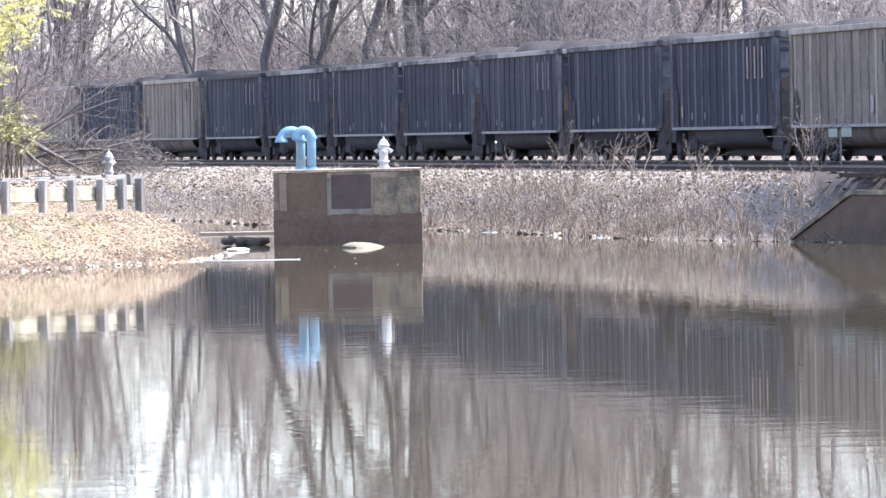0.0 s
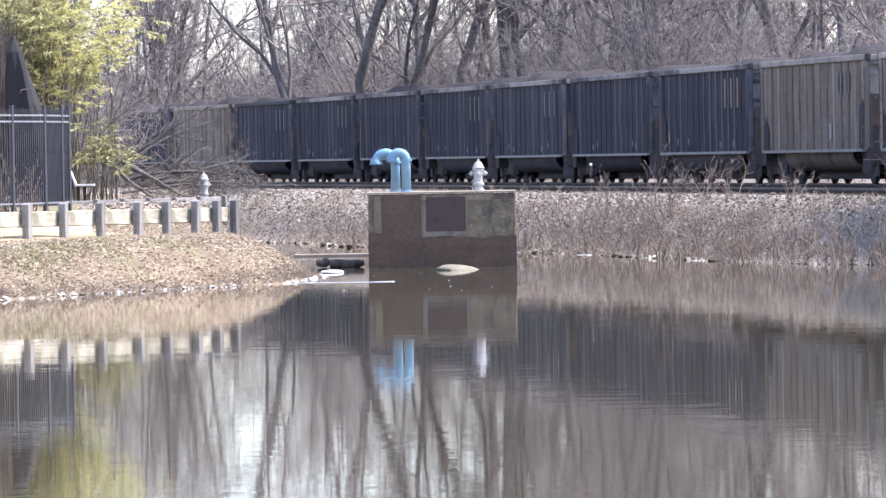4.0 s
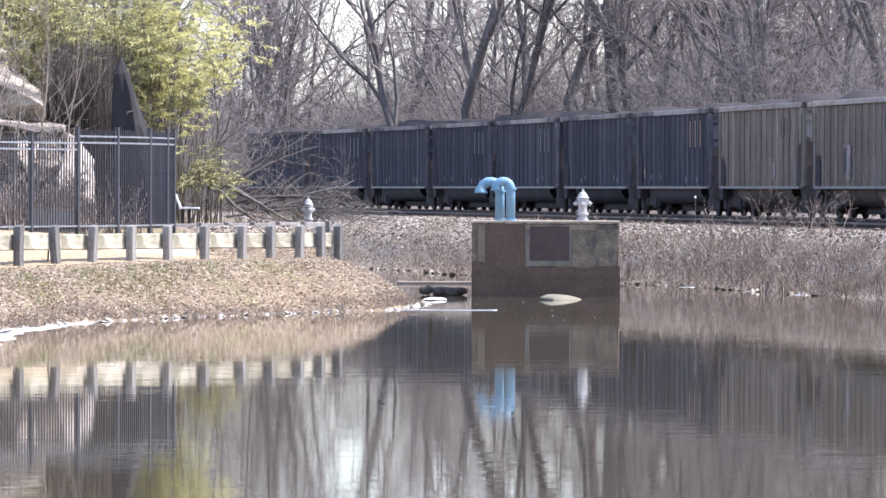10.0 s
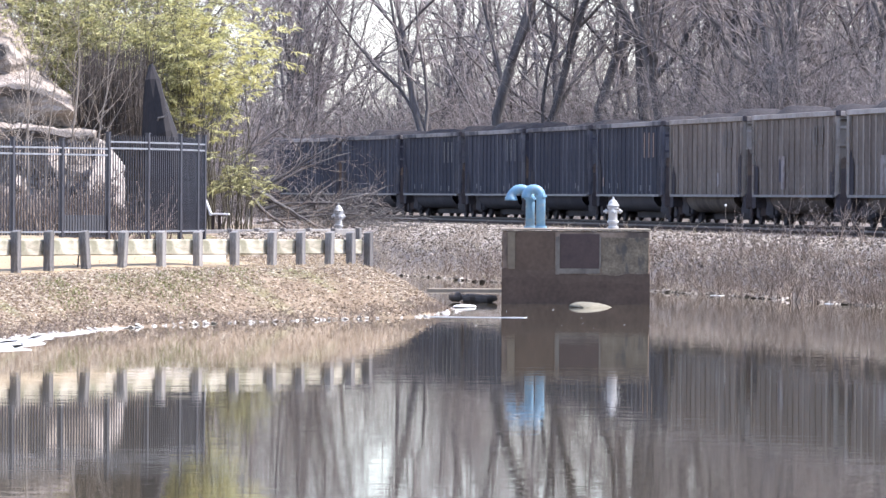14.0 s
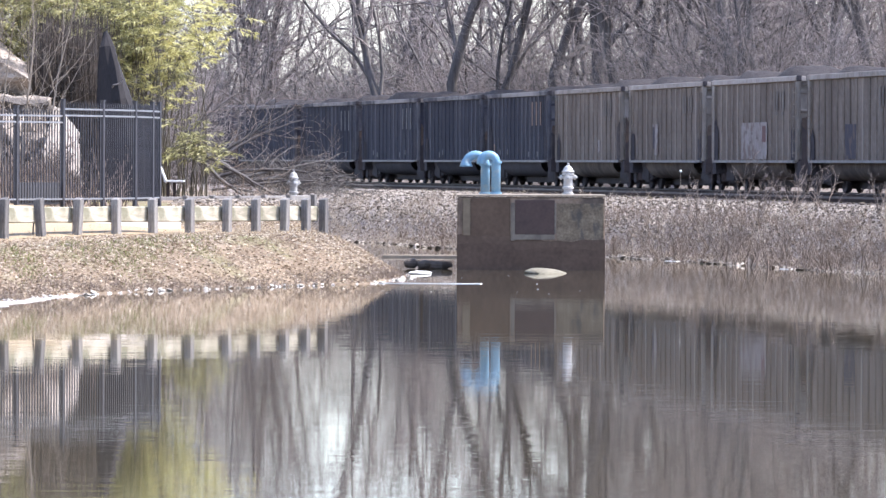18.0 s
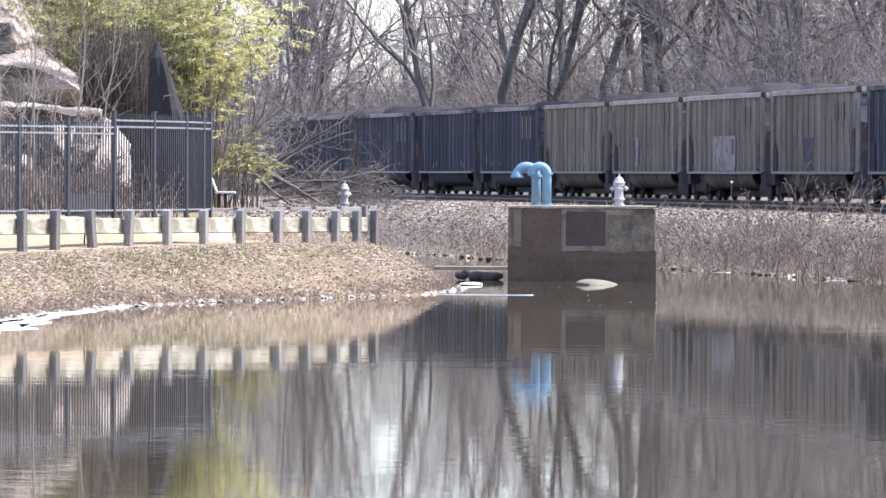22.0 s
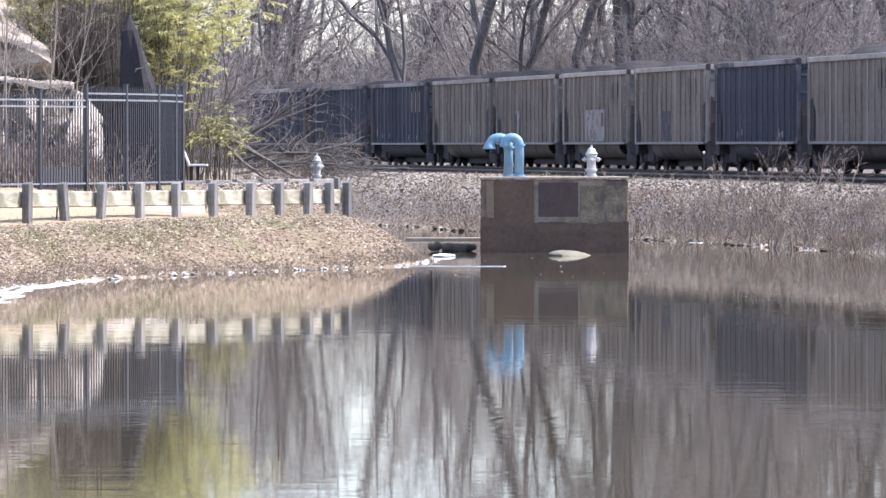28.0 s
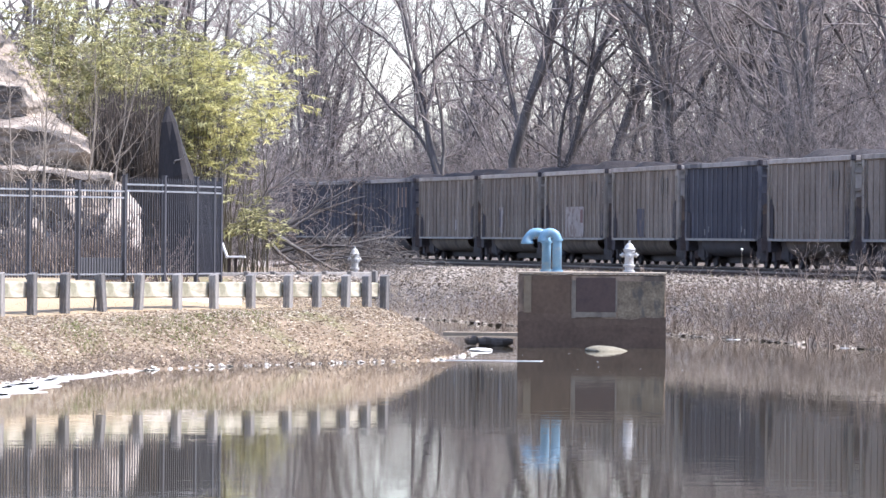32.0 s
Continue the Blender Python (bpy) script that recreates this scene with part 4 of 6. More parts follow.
# ---------------------------------------------------------------- right-hand head wall, signs and small things
def head_wall():
    t = thing("head_wall", pose(13.95, 175.9, 0, 0, 0, -64.5), "dark concrete head wall with sloping wing at the water", "retaining wall", kind="structure")
    prof = [(0, -1.0), (0, 0.05), (3.2, 1.28), (16, 1.28), (16, -1.0)]
    for name, y0, y1, pr, mat, lab in (("wing", 0, 0.4, prof, M["concrete_wet"], ""),
                                       ("coping", -0.06, 0.46, [(-0.1, 0.04), (3.18, 1.30), (16, 1.30), (16, 1.42), (3.15, 1.42), (-0.1, 0.14)], M["concrete_grey"], "pale worn coping")):
        bm = bmesh.new()
        f = [bm.verts.new((x, y0, z)) for x, z in pr]
        g = [bm.verts.new((x, y1, z)) for x, z in pr]
        bm.faces.new(f)
        bm.faces.new(g[::-1])
        for k in range(len(pr)):
            j = (k + 1) % len(pr)
            bm.faces.new((f[j], f[k], g[k], g[j]))
        bmesh.ops.recalc_face_normals(bm, faces=bm.faces)
        part(name, bm, mat, t, lab)
    part("upper_wall", box(bmesh.new(), 9.5, 3.5, 1.3, 11.0, 0.5, 1.3, 0.02), M["concrete_grey"], t, "grey upper wall")
    s = thing("trackside_sign", pose(15.95, 184, gz(15.95, 184)), "two small pale green plates on a thin post", "sign")
    zt = 2.975 - gz(15.95, 184)
    part("post", box(bmesh.new(), 0.05, 0.04, zt / 2, 0.05, 0.05, zt + 0.2), M["post_wood"], s)
    part("plate", box(bmesh.new(), -0.17, 0, zt, 0.25, 0.02, 0.24, 0.005), M["sign_green"], s)
    part("plate", box(bmesh.new(), 0.22, -0.03, zt + 0.02, 0.29, 0.02, 0.27, 0.005), M["sign_green"], s)
    b = thing("marker_post", pose(10.9, 204, gz(10.9, 204) - 0.1), "short dark marker stump on the gravel bank", "post")
    part("stump", box(bmesh.new(), 0, 0, 0.2, 0.16, 0.16, 0.55, 0.02), M["bark_dark"], b)


head_wall()


def marker_stake():
    z = gz(6.96, 212)
    t = thing("marker_stake", pose(6.96, 212, z), "thin stake with a small round white cap on the bank", "stake")
    top = 2.84 - z
    part("stake", lathe(bmesh.new(), [(0.008, -0.1), (0.006, top)], 6), M["twig_pale"], t)
    part("cap", lathe(bmesh.new(), [(0.012, top - 0.03), (0.04, top), (0.045, top + 0.03), (0.02, top + 0.06)], 10), M["bench"], t, "round white cap", smooth=True)


marker_stake()


def bench():
    b = thing("white_bench", pose(-9.15, 196, 1.95), "white board bench with a tilted back beside the fence", "bench")
    part("seat", box(bmesh.new(), 0.05, 0, 0.56, 0.62, 0.5, 0.06, 0.01), M["bench"], b)
    part("backrest", box(bmesh.new(), 0, 0, 0.0, 0.06, 0.5, 0.75, 0.01), M["bench"], b, m=pose(-0.33, 0, 0.86, 0, -22, 0))
    for x in (-0.15, 0.05):
        part("leg", box(bmesh.new(), 0, 0, 0, 0.1, 0.1, 0.65, 0.01), M["tie"], b, m=pose(x, 0, 0.24))


bench()


def blob(name, sx, sy, sz, mat, seed, rough=0.25, sub=3, freq=1.3, m=None, parent=None):
    bm = bmesh.new()
    bmesh.ops.create_icosphere(bm, subdivisions=sub, radius=1.0)
    off = Vector((seed * 7.3, seed * 3.1, seed * 1.7))
    for v in bm.verts:
        n = noise.noise(v.co * freq + off) + 0.5 * noise.noise(v.co * freq * 2.7 + off)
        v.co *= 1 + rough * n
        v.co = Vector((v.co.x * sx, v.co.y * sy, v.co.z * sz))
    return part(name, bm, mat, parent, m=m)


def water_bits():
    ob = blob("sandbar_rock", 0.66, 1.2, 0.16, M["sand_rock"], 8, 0.12, 3, 0.8, pose(2.15, 180.0, -0.03, 0, 6, 0))
    tagged(ob, "low pale rock breaking the surface at the block's foot", "rock")
    ob = blob("foam_patch", 0.33, 0.95, 0.055, M["foam"], 5, 0.07, 3, m=pose(-1.40, 178.5, 0.022))
    tagged(ob, "white froth patch floating by the bank's tip", "foam")
    lg = thing("sunken_log", pose(-1.05, 187.0, 0.10, 0, 0, -80), "dark waterlogged log lying in the inlet", "log")
    bm = bmesh.new()
    sweep(bm, [(0.05 * math.sin(k * 2.1), -0.5 + 0.17 * k, 0.03 * math.sin(k * 1.3)) for k in range(7)], [0.10, 0.14, 0.13, 0.15, 0.14, 0.12, 0.07], 10)
    part("stem", bm, M["cane_brown"], lg)
    part("knot", lathe(bmesh.new(), [(0.07, -0.2), (0.15, -0.1), (0.14, 0.1), (0.08, 0.2)], 12, Matrix.Rotation(math.pi / 2, 4, "X")), M["cane_brown"], lg, m=pose(0.1, -0.72, 0.06))
    ob = part("weir_sill", box(bmesh.new(), -1.6, 209.5, 0.0, 2.6, 0.5, 0.16, 0.02), M["concrete_pale"])
    tagged(ob, "low pale concrete sill across the inlet", "weir")
    # froth streaks: thin uneven rafts
    r = random.Random(5)

    def raft(name, pts, label):
        bm = bmesh.new()
        top = [bm.verts.new((x + r.uniform(-0.06, 0.06), y + r.uniform(-0.2, 0.2), 0.012)) for x, y in pts]
        bot = [bm.verts.new((v.co.x, v.co.y, -0.01)) for v in top]
        bm.faces.new(top)
        for k in range(len(top)):
            j = (k + 1) % len(top)
            bm.faces.new((top[j], top[k], bot[k], bot[j]))
        bmesh.ops.recalc_face_normals(bm, faces=bm.faces)
        tagged(part(name, bm, M["foam"]), label, "foam")
    raft("froth_streak", [(-2.4, 163.9), (-1.6, 163.5), (-0.6, 163.3), (0.3, 163.3), (0.25, 163.7), (-0.7, 163.8), (-1.5, 164.1)], "thin white froth line floating on the water")
    shore = LEFT_SHORE[2:11]

    def shore_x(y):
        for (xa, ya), (xb, yb) in zip(shore, shore[1:]):
            if ya <= y <= yb:
                return xa + (xb - xa) * (y - ya) / (yb - ya)

    for k, (ya, yb, gap, wide) in enumerate(((112, 128, 0.05, 1.5), (118, 134, 0.55, 1.1), (124, 140, 0.0, 0.7), (131, 146, 0.25, 0.6), (138, 150, 0.05, 0.35), (127, 136, 1.05, 0.5))):
        inner, outer = [], []
        for j in range(13):
            u = j / 12
            y = ya + (yb - ya) * u
            x = shore_x(y) + gap * (1 - 0.5 * u)
            w = wide * max(0.08, math.sin(math.pi * (0.06 + 0.9 * u))) * (0.75 + 0.5 * noise.noise(Vector((y * 0.35, k * 4.1, 0))) + 0.2 * math.sin(y * 1.7 + k))
            inner.append((x + 0.1 * math.sin(y * 1.9 + 2 * k) + 0.06 * math.sin(y * 4.3), y))
            outer.append((x + w, y + 0.4))
        raft("froth_raft", inner + outer[::-1], "white froth raft drifting along the bank's edge")
    for x, y, long in ((6.35, 203.0, 1.2), (8.2, 195.0, 1.0), (9.25, 188.4, 0.5)):
        raft("froth_streak", [(x - 0.15, y - 0.3 * long), (x + 0.1, y - long * 0.5), (x + 0.35, y), (x + 0.15, y + 0.5 * long), (x - 0.1, y + long * 0.2)], "thin white froth line against the far bank")
    for k in range(16):
        x = r.uniform(-2.5, 4.5)
        y = r.uniform(150, 178)
        ob = blob("froth_fleck", r.uniform(0.008, 0.02), r.uniform(0.04, 0.15), 0.006, M["foam"], k, 0.2, 1, m=pose(x, y, 0.003))
        tagged(ob, "tiny white froth fleck on the water", "foam", "froth flecks")


water_bits()


def path_slab():
    """A strip of pale path laid on the slope behind the guard rail."""
    n, m = 14, 5
    vs, fs = [], []
    for top in (0.05, -0.08):
        for i in range(n):
            for j in range(m):
                u, v = i / (n - 1), j / (m - 1)
                x, y = -10.6 + 2.3 * u + 0.5 * v, 165.6 + 4.6 * u + 1.6 * v
                vs.append((x, y, gz(x, y) + (top if top < 0 else 0.16 + 0.08 * u)))
    k = n * m
    for i in range(n - 1):
        for j in range(m - 1):
            a = i * m + j
            fs += [(a, a + m, a + m + 1, a + 1), (k + a, k + a + 1, k + a + m + 1, k + a + m)]
    rim = [i * m for i in range(n)] + [(n - 1) * m + j for j in range(1, m)] + [i * m + m - 1 for i in range(n - 2, -1, -1)] + [j for j in range(m - 2, 0, -1)]
    for a, b in zip(rim, rim[1:] + rim[:1]):
        fs.append((a, k + a, k + b, b))
    ob = new("path", mesh_of("path", vs, fs, M["path"]))
    tagged(ob, "pale concrete path edge behind the guard rail", "path", kind="structure")


path_slab()


# ---------------------------------------------------------------- rocks behind the fence
def rock_slab(x, y, z, sx, sy, sz, seed, tilt=(0, 0, 0), mat="rock", label="grey granite slab with dark seams in the rock face"):
    """A blocky boulder: a cut cube, roughened, with flat broken faces."""
    bm = bmesh.new()
    off = Vector((seed * 5.1, seed * 2.3, seed * 9.7))
    r = random.Random(seed)
    for k in range(16):
        v = Vector((r.gauss(0, 1), r.gauss(0, 1), r.gauss(0, 1))).normalized()
        m = max(abs(v.x), abs(v.y), abs(v.z))
        bm.verts.new(v * (0.55 + 0.45 / m * r.uniform(0.75, 1.0)))
    hull = bmesh.ops.convex_hull(bm, input=bm.verts)
    bmesh.ops.delete(bm, geom=[g for g in hull["geom_interior"] if isinstance(g, bmesh.types.BMVert)], context="VERTS")
    bmesh.ops.subdivide_edges(bm, edges=bm.edges[:], cuts=6, use_grid_fill=True)
    bmesh.ops.triangulate(bm, faces=bm.faces[:])
    for v in bm.verts:
        n = noise.noise(v.co * 1.7 + off)
        v.co += v.co.normalized() * (0.12 * n + 0.07 * noise.noise(v.co * 4.5 + off) + 0.035 * noise.noise(v.co * 11 + off) - 0.22 * max(0, noise.noise(Vector((v.co.x * 1.6, v.co.y * 1.6, v.co.z * 4)) - off) - 0.12))
        v.co = Vector((v.co.x * sx, v.co.y * sy, v.co.z * sz))
    ob = part("rock_slab", bm, M[mat], m=pose(x, y, z, *tilt))
    return tagged(ob, label, "rock", "rock face slabs")


def ledge(points, seed, mat="rock", label="grey granite ledge with a sunlit top and shaded front", rough=0.11):
    """A broken ledge: the hull of its corners, split into uneven facets."""
    bm = bmesh.new()
    off = Vector((seed * 3.7, seed * 8.3, seed * 1.9))
    c = Vector((sum(p[0] for p in points), sum(p[1] for p in points), sum(p[2] for p in points))) / len(points)
    for p in points:
        bm.verts.new(Vector(p) - c)
    hull = bmesh.ops.convex_hull(bm, input=bm.verts)
    bmesh.ops.delete(bm, geom=[g for g in hull["geom_interior"] if isinstance(g, bmesh.types.BMVert)], context="VERTS")
    bmesh.ops.triangulate(bm, faces=bm.faces[:])
    for k in range(5):
        bmesh.ops.subdivide_edges(bm, edges=[e for e in bm.edges if e.calc_length() > 0.22], cuts=1, use_grid_fill=True)
        bmesh.ops.triangulate(bm, faces=bm.faces[:])
    for v in bm.verts:
        q = v.co * Vector((1.0, 0.6, 1.6))
        n = math.floor(5 * noise.noise(q * 0.9 + off)) / 5 + 0.6 * math.floor(4 * noise.noise(q * 2.3 + off)) / 4 + 0.5 * noise.noise(q * 6 + off)
        step = -1.6 * max(0, noise.noise(q * 1.4 - off) - 0.22)
        v.co += v.normal * rough * (n + step)
    ob = part("rock_ledge", bm, M[mat], m=pose(*c))
    return tagged(ob, label, "rock", "rock face slabs")


ledge([(-20.5, 203, 8.6), (-16.4, 203, 8.05), (-16.1, 203, 8.07), (-15.6, 202, 7.43), (-15.4, 201, 7.17), (-20.2, 199, 7.9), (-16.0, 199, 7.75), (-15.8, 199, 7.13), (-20.2, 199, 6.2), (-15.8, 199.2, 6.2)], 1)
ledge([(-20.5, 203, 7.5), (-15.5, 203, 7.21), (-15.0, 202, 6.89), (-14.13, 200, 6.31), (-13.65, 199, 5.86), (-20.0, 197, 6.6), (-15.06, 196, 6.36), (-14.36, 196, 6.12), (-13.56, 196, 5.64), (-20.0, 197.6, 4.5), (-15.0, 197.2, 4.8),
       (-13.6, 197.6, 4.9)], 2)
ledge([(-20.2, 200, 5.8), (-15.0, 200, 5.51), (-13.7, 199, 5.24), (-13.07, 198, 5.06), (-19.7, 194, 5.3), (-14.9, 194, 5.06), (-13.7, 194, 4.86), (-12.9, 195, 4.94), (-19.8, 195, 3.0), (-14.3, 195, 2.9), (-13.0, 195.6, 3.2)], 3)
ledge([(-12.59, 192, 4.88), (-12.16, 192.5, 4.37), (-11.81, 192.5, 4.02), (-11.68, 191.5, 2.84), (-12.62, 190.5, 4.1), (-12.72, 188.9, 3.12), (-12.3, 188.6, 2.9), (-11.59, 189.6, 2.66), (-12.7, 190.8, 1.7), (-11.69, 191.2, 1.7)],
      4, "rock_sunlit", "upright boulder behind the fence, coloured pale as sunlit", 0.11)
ledge([(-15.01, 192, 3.71), (-14.57, 192, 3.34), (-14.01, 191, 2.7), (-14.87, 189, 3.42), (-14.03, 189, 2.5), (-15.08, 190, 3.0), (-14.24, 190, 1.7)], 5, "rock_sunlit", "tilted slab behind the fence, coloured pale as sunlit", 0.08)
ledge([(-14.14, 193, 4.57), (-13.54, 193, 4.51), (-13.58, 192, 3.34), (-13.95, 190, 4.18), (-13.47, 190, 3.14), (-14.15, 191, 3.34), (-13.81, 191, 1.7)], 6, label="rough tilted rock behind the fence", rough=0.09)
ledge([(-20.5, 206, 13.5), (-17.6, 206, 10.6), (-16.9, 204, 9.4), (-20.5, 200, 12.5), (-18.0, 200, 9.6), (-17.0, 200, 8.6), (-20.5, 201, 8.2), (-17.2, 201.5, 8.0)], 7)
ledge([(-21, 207, 13.0), (-18.0, 207, 10.6), (-16.6, 206, 8.4), (-15.4, 205, 7.0), (-14.0, 204, 5.9), (-13.0, 203, 4.9), (-12.5, 202, 1.7),
       (-21, 201.2, 11.0), (-17.8, 201.2, 9.2), (-16.5, 201, 7.8), (-15.4, 200.6, 6.6), (-14.1, 200.2, 5.5), (-13.2, 199.6, 4.7), (-12.8, 199, 1.7), (-21, 199.6, 1.7)], 12,
      label="tall grey rock face rising behind the ledges", rough=0.2)
rock_slab(-14.6, 190.0, 2.4, 1.6, 2.0, 0.7, 6, (0, 22, 12))
rock_slab(-18.2, 194, 3.0, 2.6, 3, 1.6, 8, (0, 12, 0))
rock_slab(-16.6, 191.5, 2.9, 1.2, 2.0, 0.9, 9, (0, 30, 25))
rock_slab(-13.2, 193.5, 3.0, 1.2, 2.0, 1.0, 11, (0, 24, 30))


# ---------------------------------------------------------------- bare trees
def grow(tubes_thick, tubes_thin, p, d, length, radius, level, r, spec):
    """One branch and, from it, its side branches."""
    seg = spec["seg"][level]
    pts, rad = [p.copy()], [radius]
    q = p.copy()
    for k in range(seg):
        bend = Vector((r.gauss(0, 1), r.gauss(0, 1), r.gauss(0, 1))) * spec["wander"][level]
        d = (d + bend + Vector((0, 0, spec["up"][level]))).normalized()
        q = q + d * (length / seg)
        pts.append(q.copy())
        rad.append(max(radius * (1 - (1 - spec["taper"][level]) * (k + 1) / seg), spec["least"]))
    (tubes_thick if level < 2 else tubes_thin).add(pts, rad, spec["sides"][level])
    if level + 1 >= len(spec["count"]):
        return
    n = spec["count"][level]
    for k in range(n):
        u = spec["bare"][level] + (1 - spec["bare"][level]) * (k + r.random()) / n
        i = min(int(u * seg), seg - 1)
        f = u * seg - i
        base = pts[i].lerp(pts[i + 1], f)
        br = rad[i] + (rad[i + 1] - rad[i]) * f
        axis_d = (pts[i + 1] - pts[i]).normalized()
        side = axis_d.orthogonal().normalized()
        side = Matrix.Rotation(k * 2.4 + r.uniform(-0.6, 0.6), 3, axis_d) @ side
        ang = radians(r.uniform(*spec["angle"][level]))
        nd = (axis_d * math.cos(ang) + side * math.sin(ang)).normalized()
        ln = length * r.uniform(*spec["ratio"][level]) * (1.15 - 0.55 * u)
        grow(tubes_thick, tubes_thin, base, nd, ln, br * r.uniform(0.45, 0.7), level + 1, r, spec)


def tree_meshes(seed, height, radius, kind="tall"):
    r = random.Random(seed)
    if kind == "tall":
        spec = dict(seg=(8, 5, 3, 2), wander=(0.06, 0.15, 0.2, 0.2), up=(0.03, 0.05, 0.02, 0.0), taper=(0.25, 0.2, 0.3, 0.5), least=0.008,
                    sides=(7, 4, 3, 3), count=(15, 8, 7, 0), bare=(0.12, 0.15, 0.1, 0), angle=((25, 60), (25, 60), (25, 65), (0, 1)),
                    ratio=((0.35, 0.6), (0.3, 0.55), (0.3, 0.55), (1, 1)))
    elif kind == "forked":
        spec = dict(seg=(7, 6, 4, 2), wander=(0.10, 0.15, 0.22, 0.22), up=(0.02, 0.07, 0.03, 0.0), taper=(0.4, 0.2, 0.3, 0.5), least=0.008,
                    sides=(8, 5, 3, 3), count=(9, 12, 10, 0), bare=(0.28, 0.1, 0.1, 0), angle=((18, 50), (25, 60), (25, 65), (0, 1)),
                    ratio=((0.55, 0.85), (0.25, 0.5), (0.3, 0.5), (1, 1)))
    else:
        spec = dict(seg=(5, 3, 2), wander=(0.14, 0.2, 0.25), up=(0.03, 0.04, 0.0), taper=(0.3, 0.3, 0.5), least=0.007,
                    sides=(3, 3, 3), count=(12, 9, 0), bare=(0.15, 0.1, 0), angle=((20, 55), (25, 65), (0, 1)), ratio=((0.35, 0.6), (0.35, 0.6), (1, 1)))
    thick, thin = Tubes(), Tubes()
    if kind == "shrub":
        for k in range(9):
            a = r.uniform(0, 2 * math.pi)
            b = Vector((r.gauss(0, 0.7), r.gauss(0, 0.7), -0.2))
            d = Vector((0.35 * math.cos(a), 0.35 * math.sin(a), 1)).normalized()
            grow(thick, thin, b, d, height * r.uniform(0.6, 1.0), radius * r.uniform(0.6, 1), 0, r, spec)
        return thick.mesh("stem", M["bark"]), thin.mesh("crown", M["twig"])
    grow(thick, thin, Vector((0, 0, -0.4)), Vector((r.gauss(0, 0.05), r.gauss(0, 0.05), 1)).normalized(), height, radius, 0, r, spec)
    return thick.mesh("trunk", M["bark"]), thin.mesh("crown", M["twig"])


def make_tree(meshes, m, name, label, category, group):
    t = thing(name, m, label, category, group)
    p = part("trunk" if name != "shrub" else "stem", meshes[0], None, t)
    if name == "shrub":
        tagged(p, kind="stuff")
    tagged(part("crown", meshes[1], None, t, "bare brown twigs"), kind="stuff")
    return t


TALL = [make_tree(tree_meshes(10 + k, h, r, kd), pose(*p), "bare_tree", lab, "tree", "bare trees of the woods")
        for k, (h, r, kd, p, lab) in enumerate((
            (19, 0.21, "tall", (-6.0, 400, 0.5), "tall leafless tree with a slim grey trunk"),
            (16, 0.27, "forked", (-3.2, 385, 0.5), "leafless forked tree with grey bark"),
            (20, 0.25, "tall", (6.6, 335, 0.5), "tall leafless tree with a slim grey trunk"),
            (17, 0.28, "forked", (14.0, 310, 0.5), "leafless forked tree with grey bark"),
            (18, 0.19, "tall", (20.0, 295, 0.5), "tall leafless tree with a slim grey trunk"),
            (19, 0.31, "forked", (27.0, 285, 0.5), "leafless forked tree with grey bark")))]


def right_of_track(x, y):
    """Metres beyond the far track, away from the pond (negative on the pond side)."""
    best = min(((px - x) ** 2 + (py - y) ** 2, k) for k, (px, py) in enumerate(TRACK_LINE))
    px, py = TRACK_LINE[best[1]]
    h = track_heading(-15 + 0.5 * best[1])
    return (x - px) * math.cos(h) + (y - py) * math.sin(h)


# leaning and thick trunks that stand out: across, away, lean, turn, scale, kind
for x32, dist, lean, turn, sc, k in ((592, 408, -4, 40, 1.15, 1), (555, 425, -9, 120, 1.05, 3), (640, 415, 6, 10, 1.0, 0), (770, 372, -14, 200, 1.0, 3), (800, 338, -18, 300, 1.0, 1),
                                     (915, 322, -11, 75, 1.05, 5), (960, 318, -14, 160, 0.95, 1), (1012, 330, -12, 250, 0.95, 3), (1085, 316, 0, 20, 1.0, 5), (1110, 322, 3, 140, 0.9, 2),
                                     (1195, 305, -10, 330, 1.1, 5), (1215, 300, -14, 45, 0.95, 1), (1230, 312, 8, 15, 1.0, 3), (1300, 300, -8, 95, 0.9, 2), (1385, 292, -4, 170, 1.15, 5),
                                     (1480, 286, 9, 210, 1.05, 1), (1510, 298, -6, 60, 1.0, 5), (1560, 290, 4, 20, 1.1, 3), (1660, 280, -5, 280, 1.1, 5), (1760, 275, 3, 120, 1.0, 1)):
    x = (x32 - 941) * dist / 11300
    copy_thing(TALL[k], pose(x, dist, gz(x, dist), 0, lean, turn) @ Matrix.Scale(sc, 4))

r_wood = random.Random(21)
count = 0
while count < 54:
    y = r_wood.uniform(238, 420)
    x = r_wood.uniform(-0.105, 0.125) * y
    off = right_of_track(x, y)
    if off < 9 or off > 70 or (x / y < 0.025 and r_wood.random() < 0.6):
        continue
    copy_thing(TALL[r_wood.choice((0, 0, 2, 2, 4, 4, 1, 3))], pose(x, y, gz(x, y) - 0.1, r_wood.uniform(-4, 4), r_wood.uniform(-7, 7), r_wood.uniform(0, 360)) @ Matrix.Scale(r_wood.uniform(0.75, 1.1), 4))
    count += 1

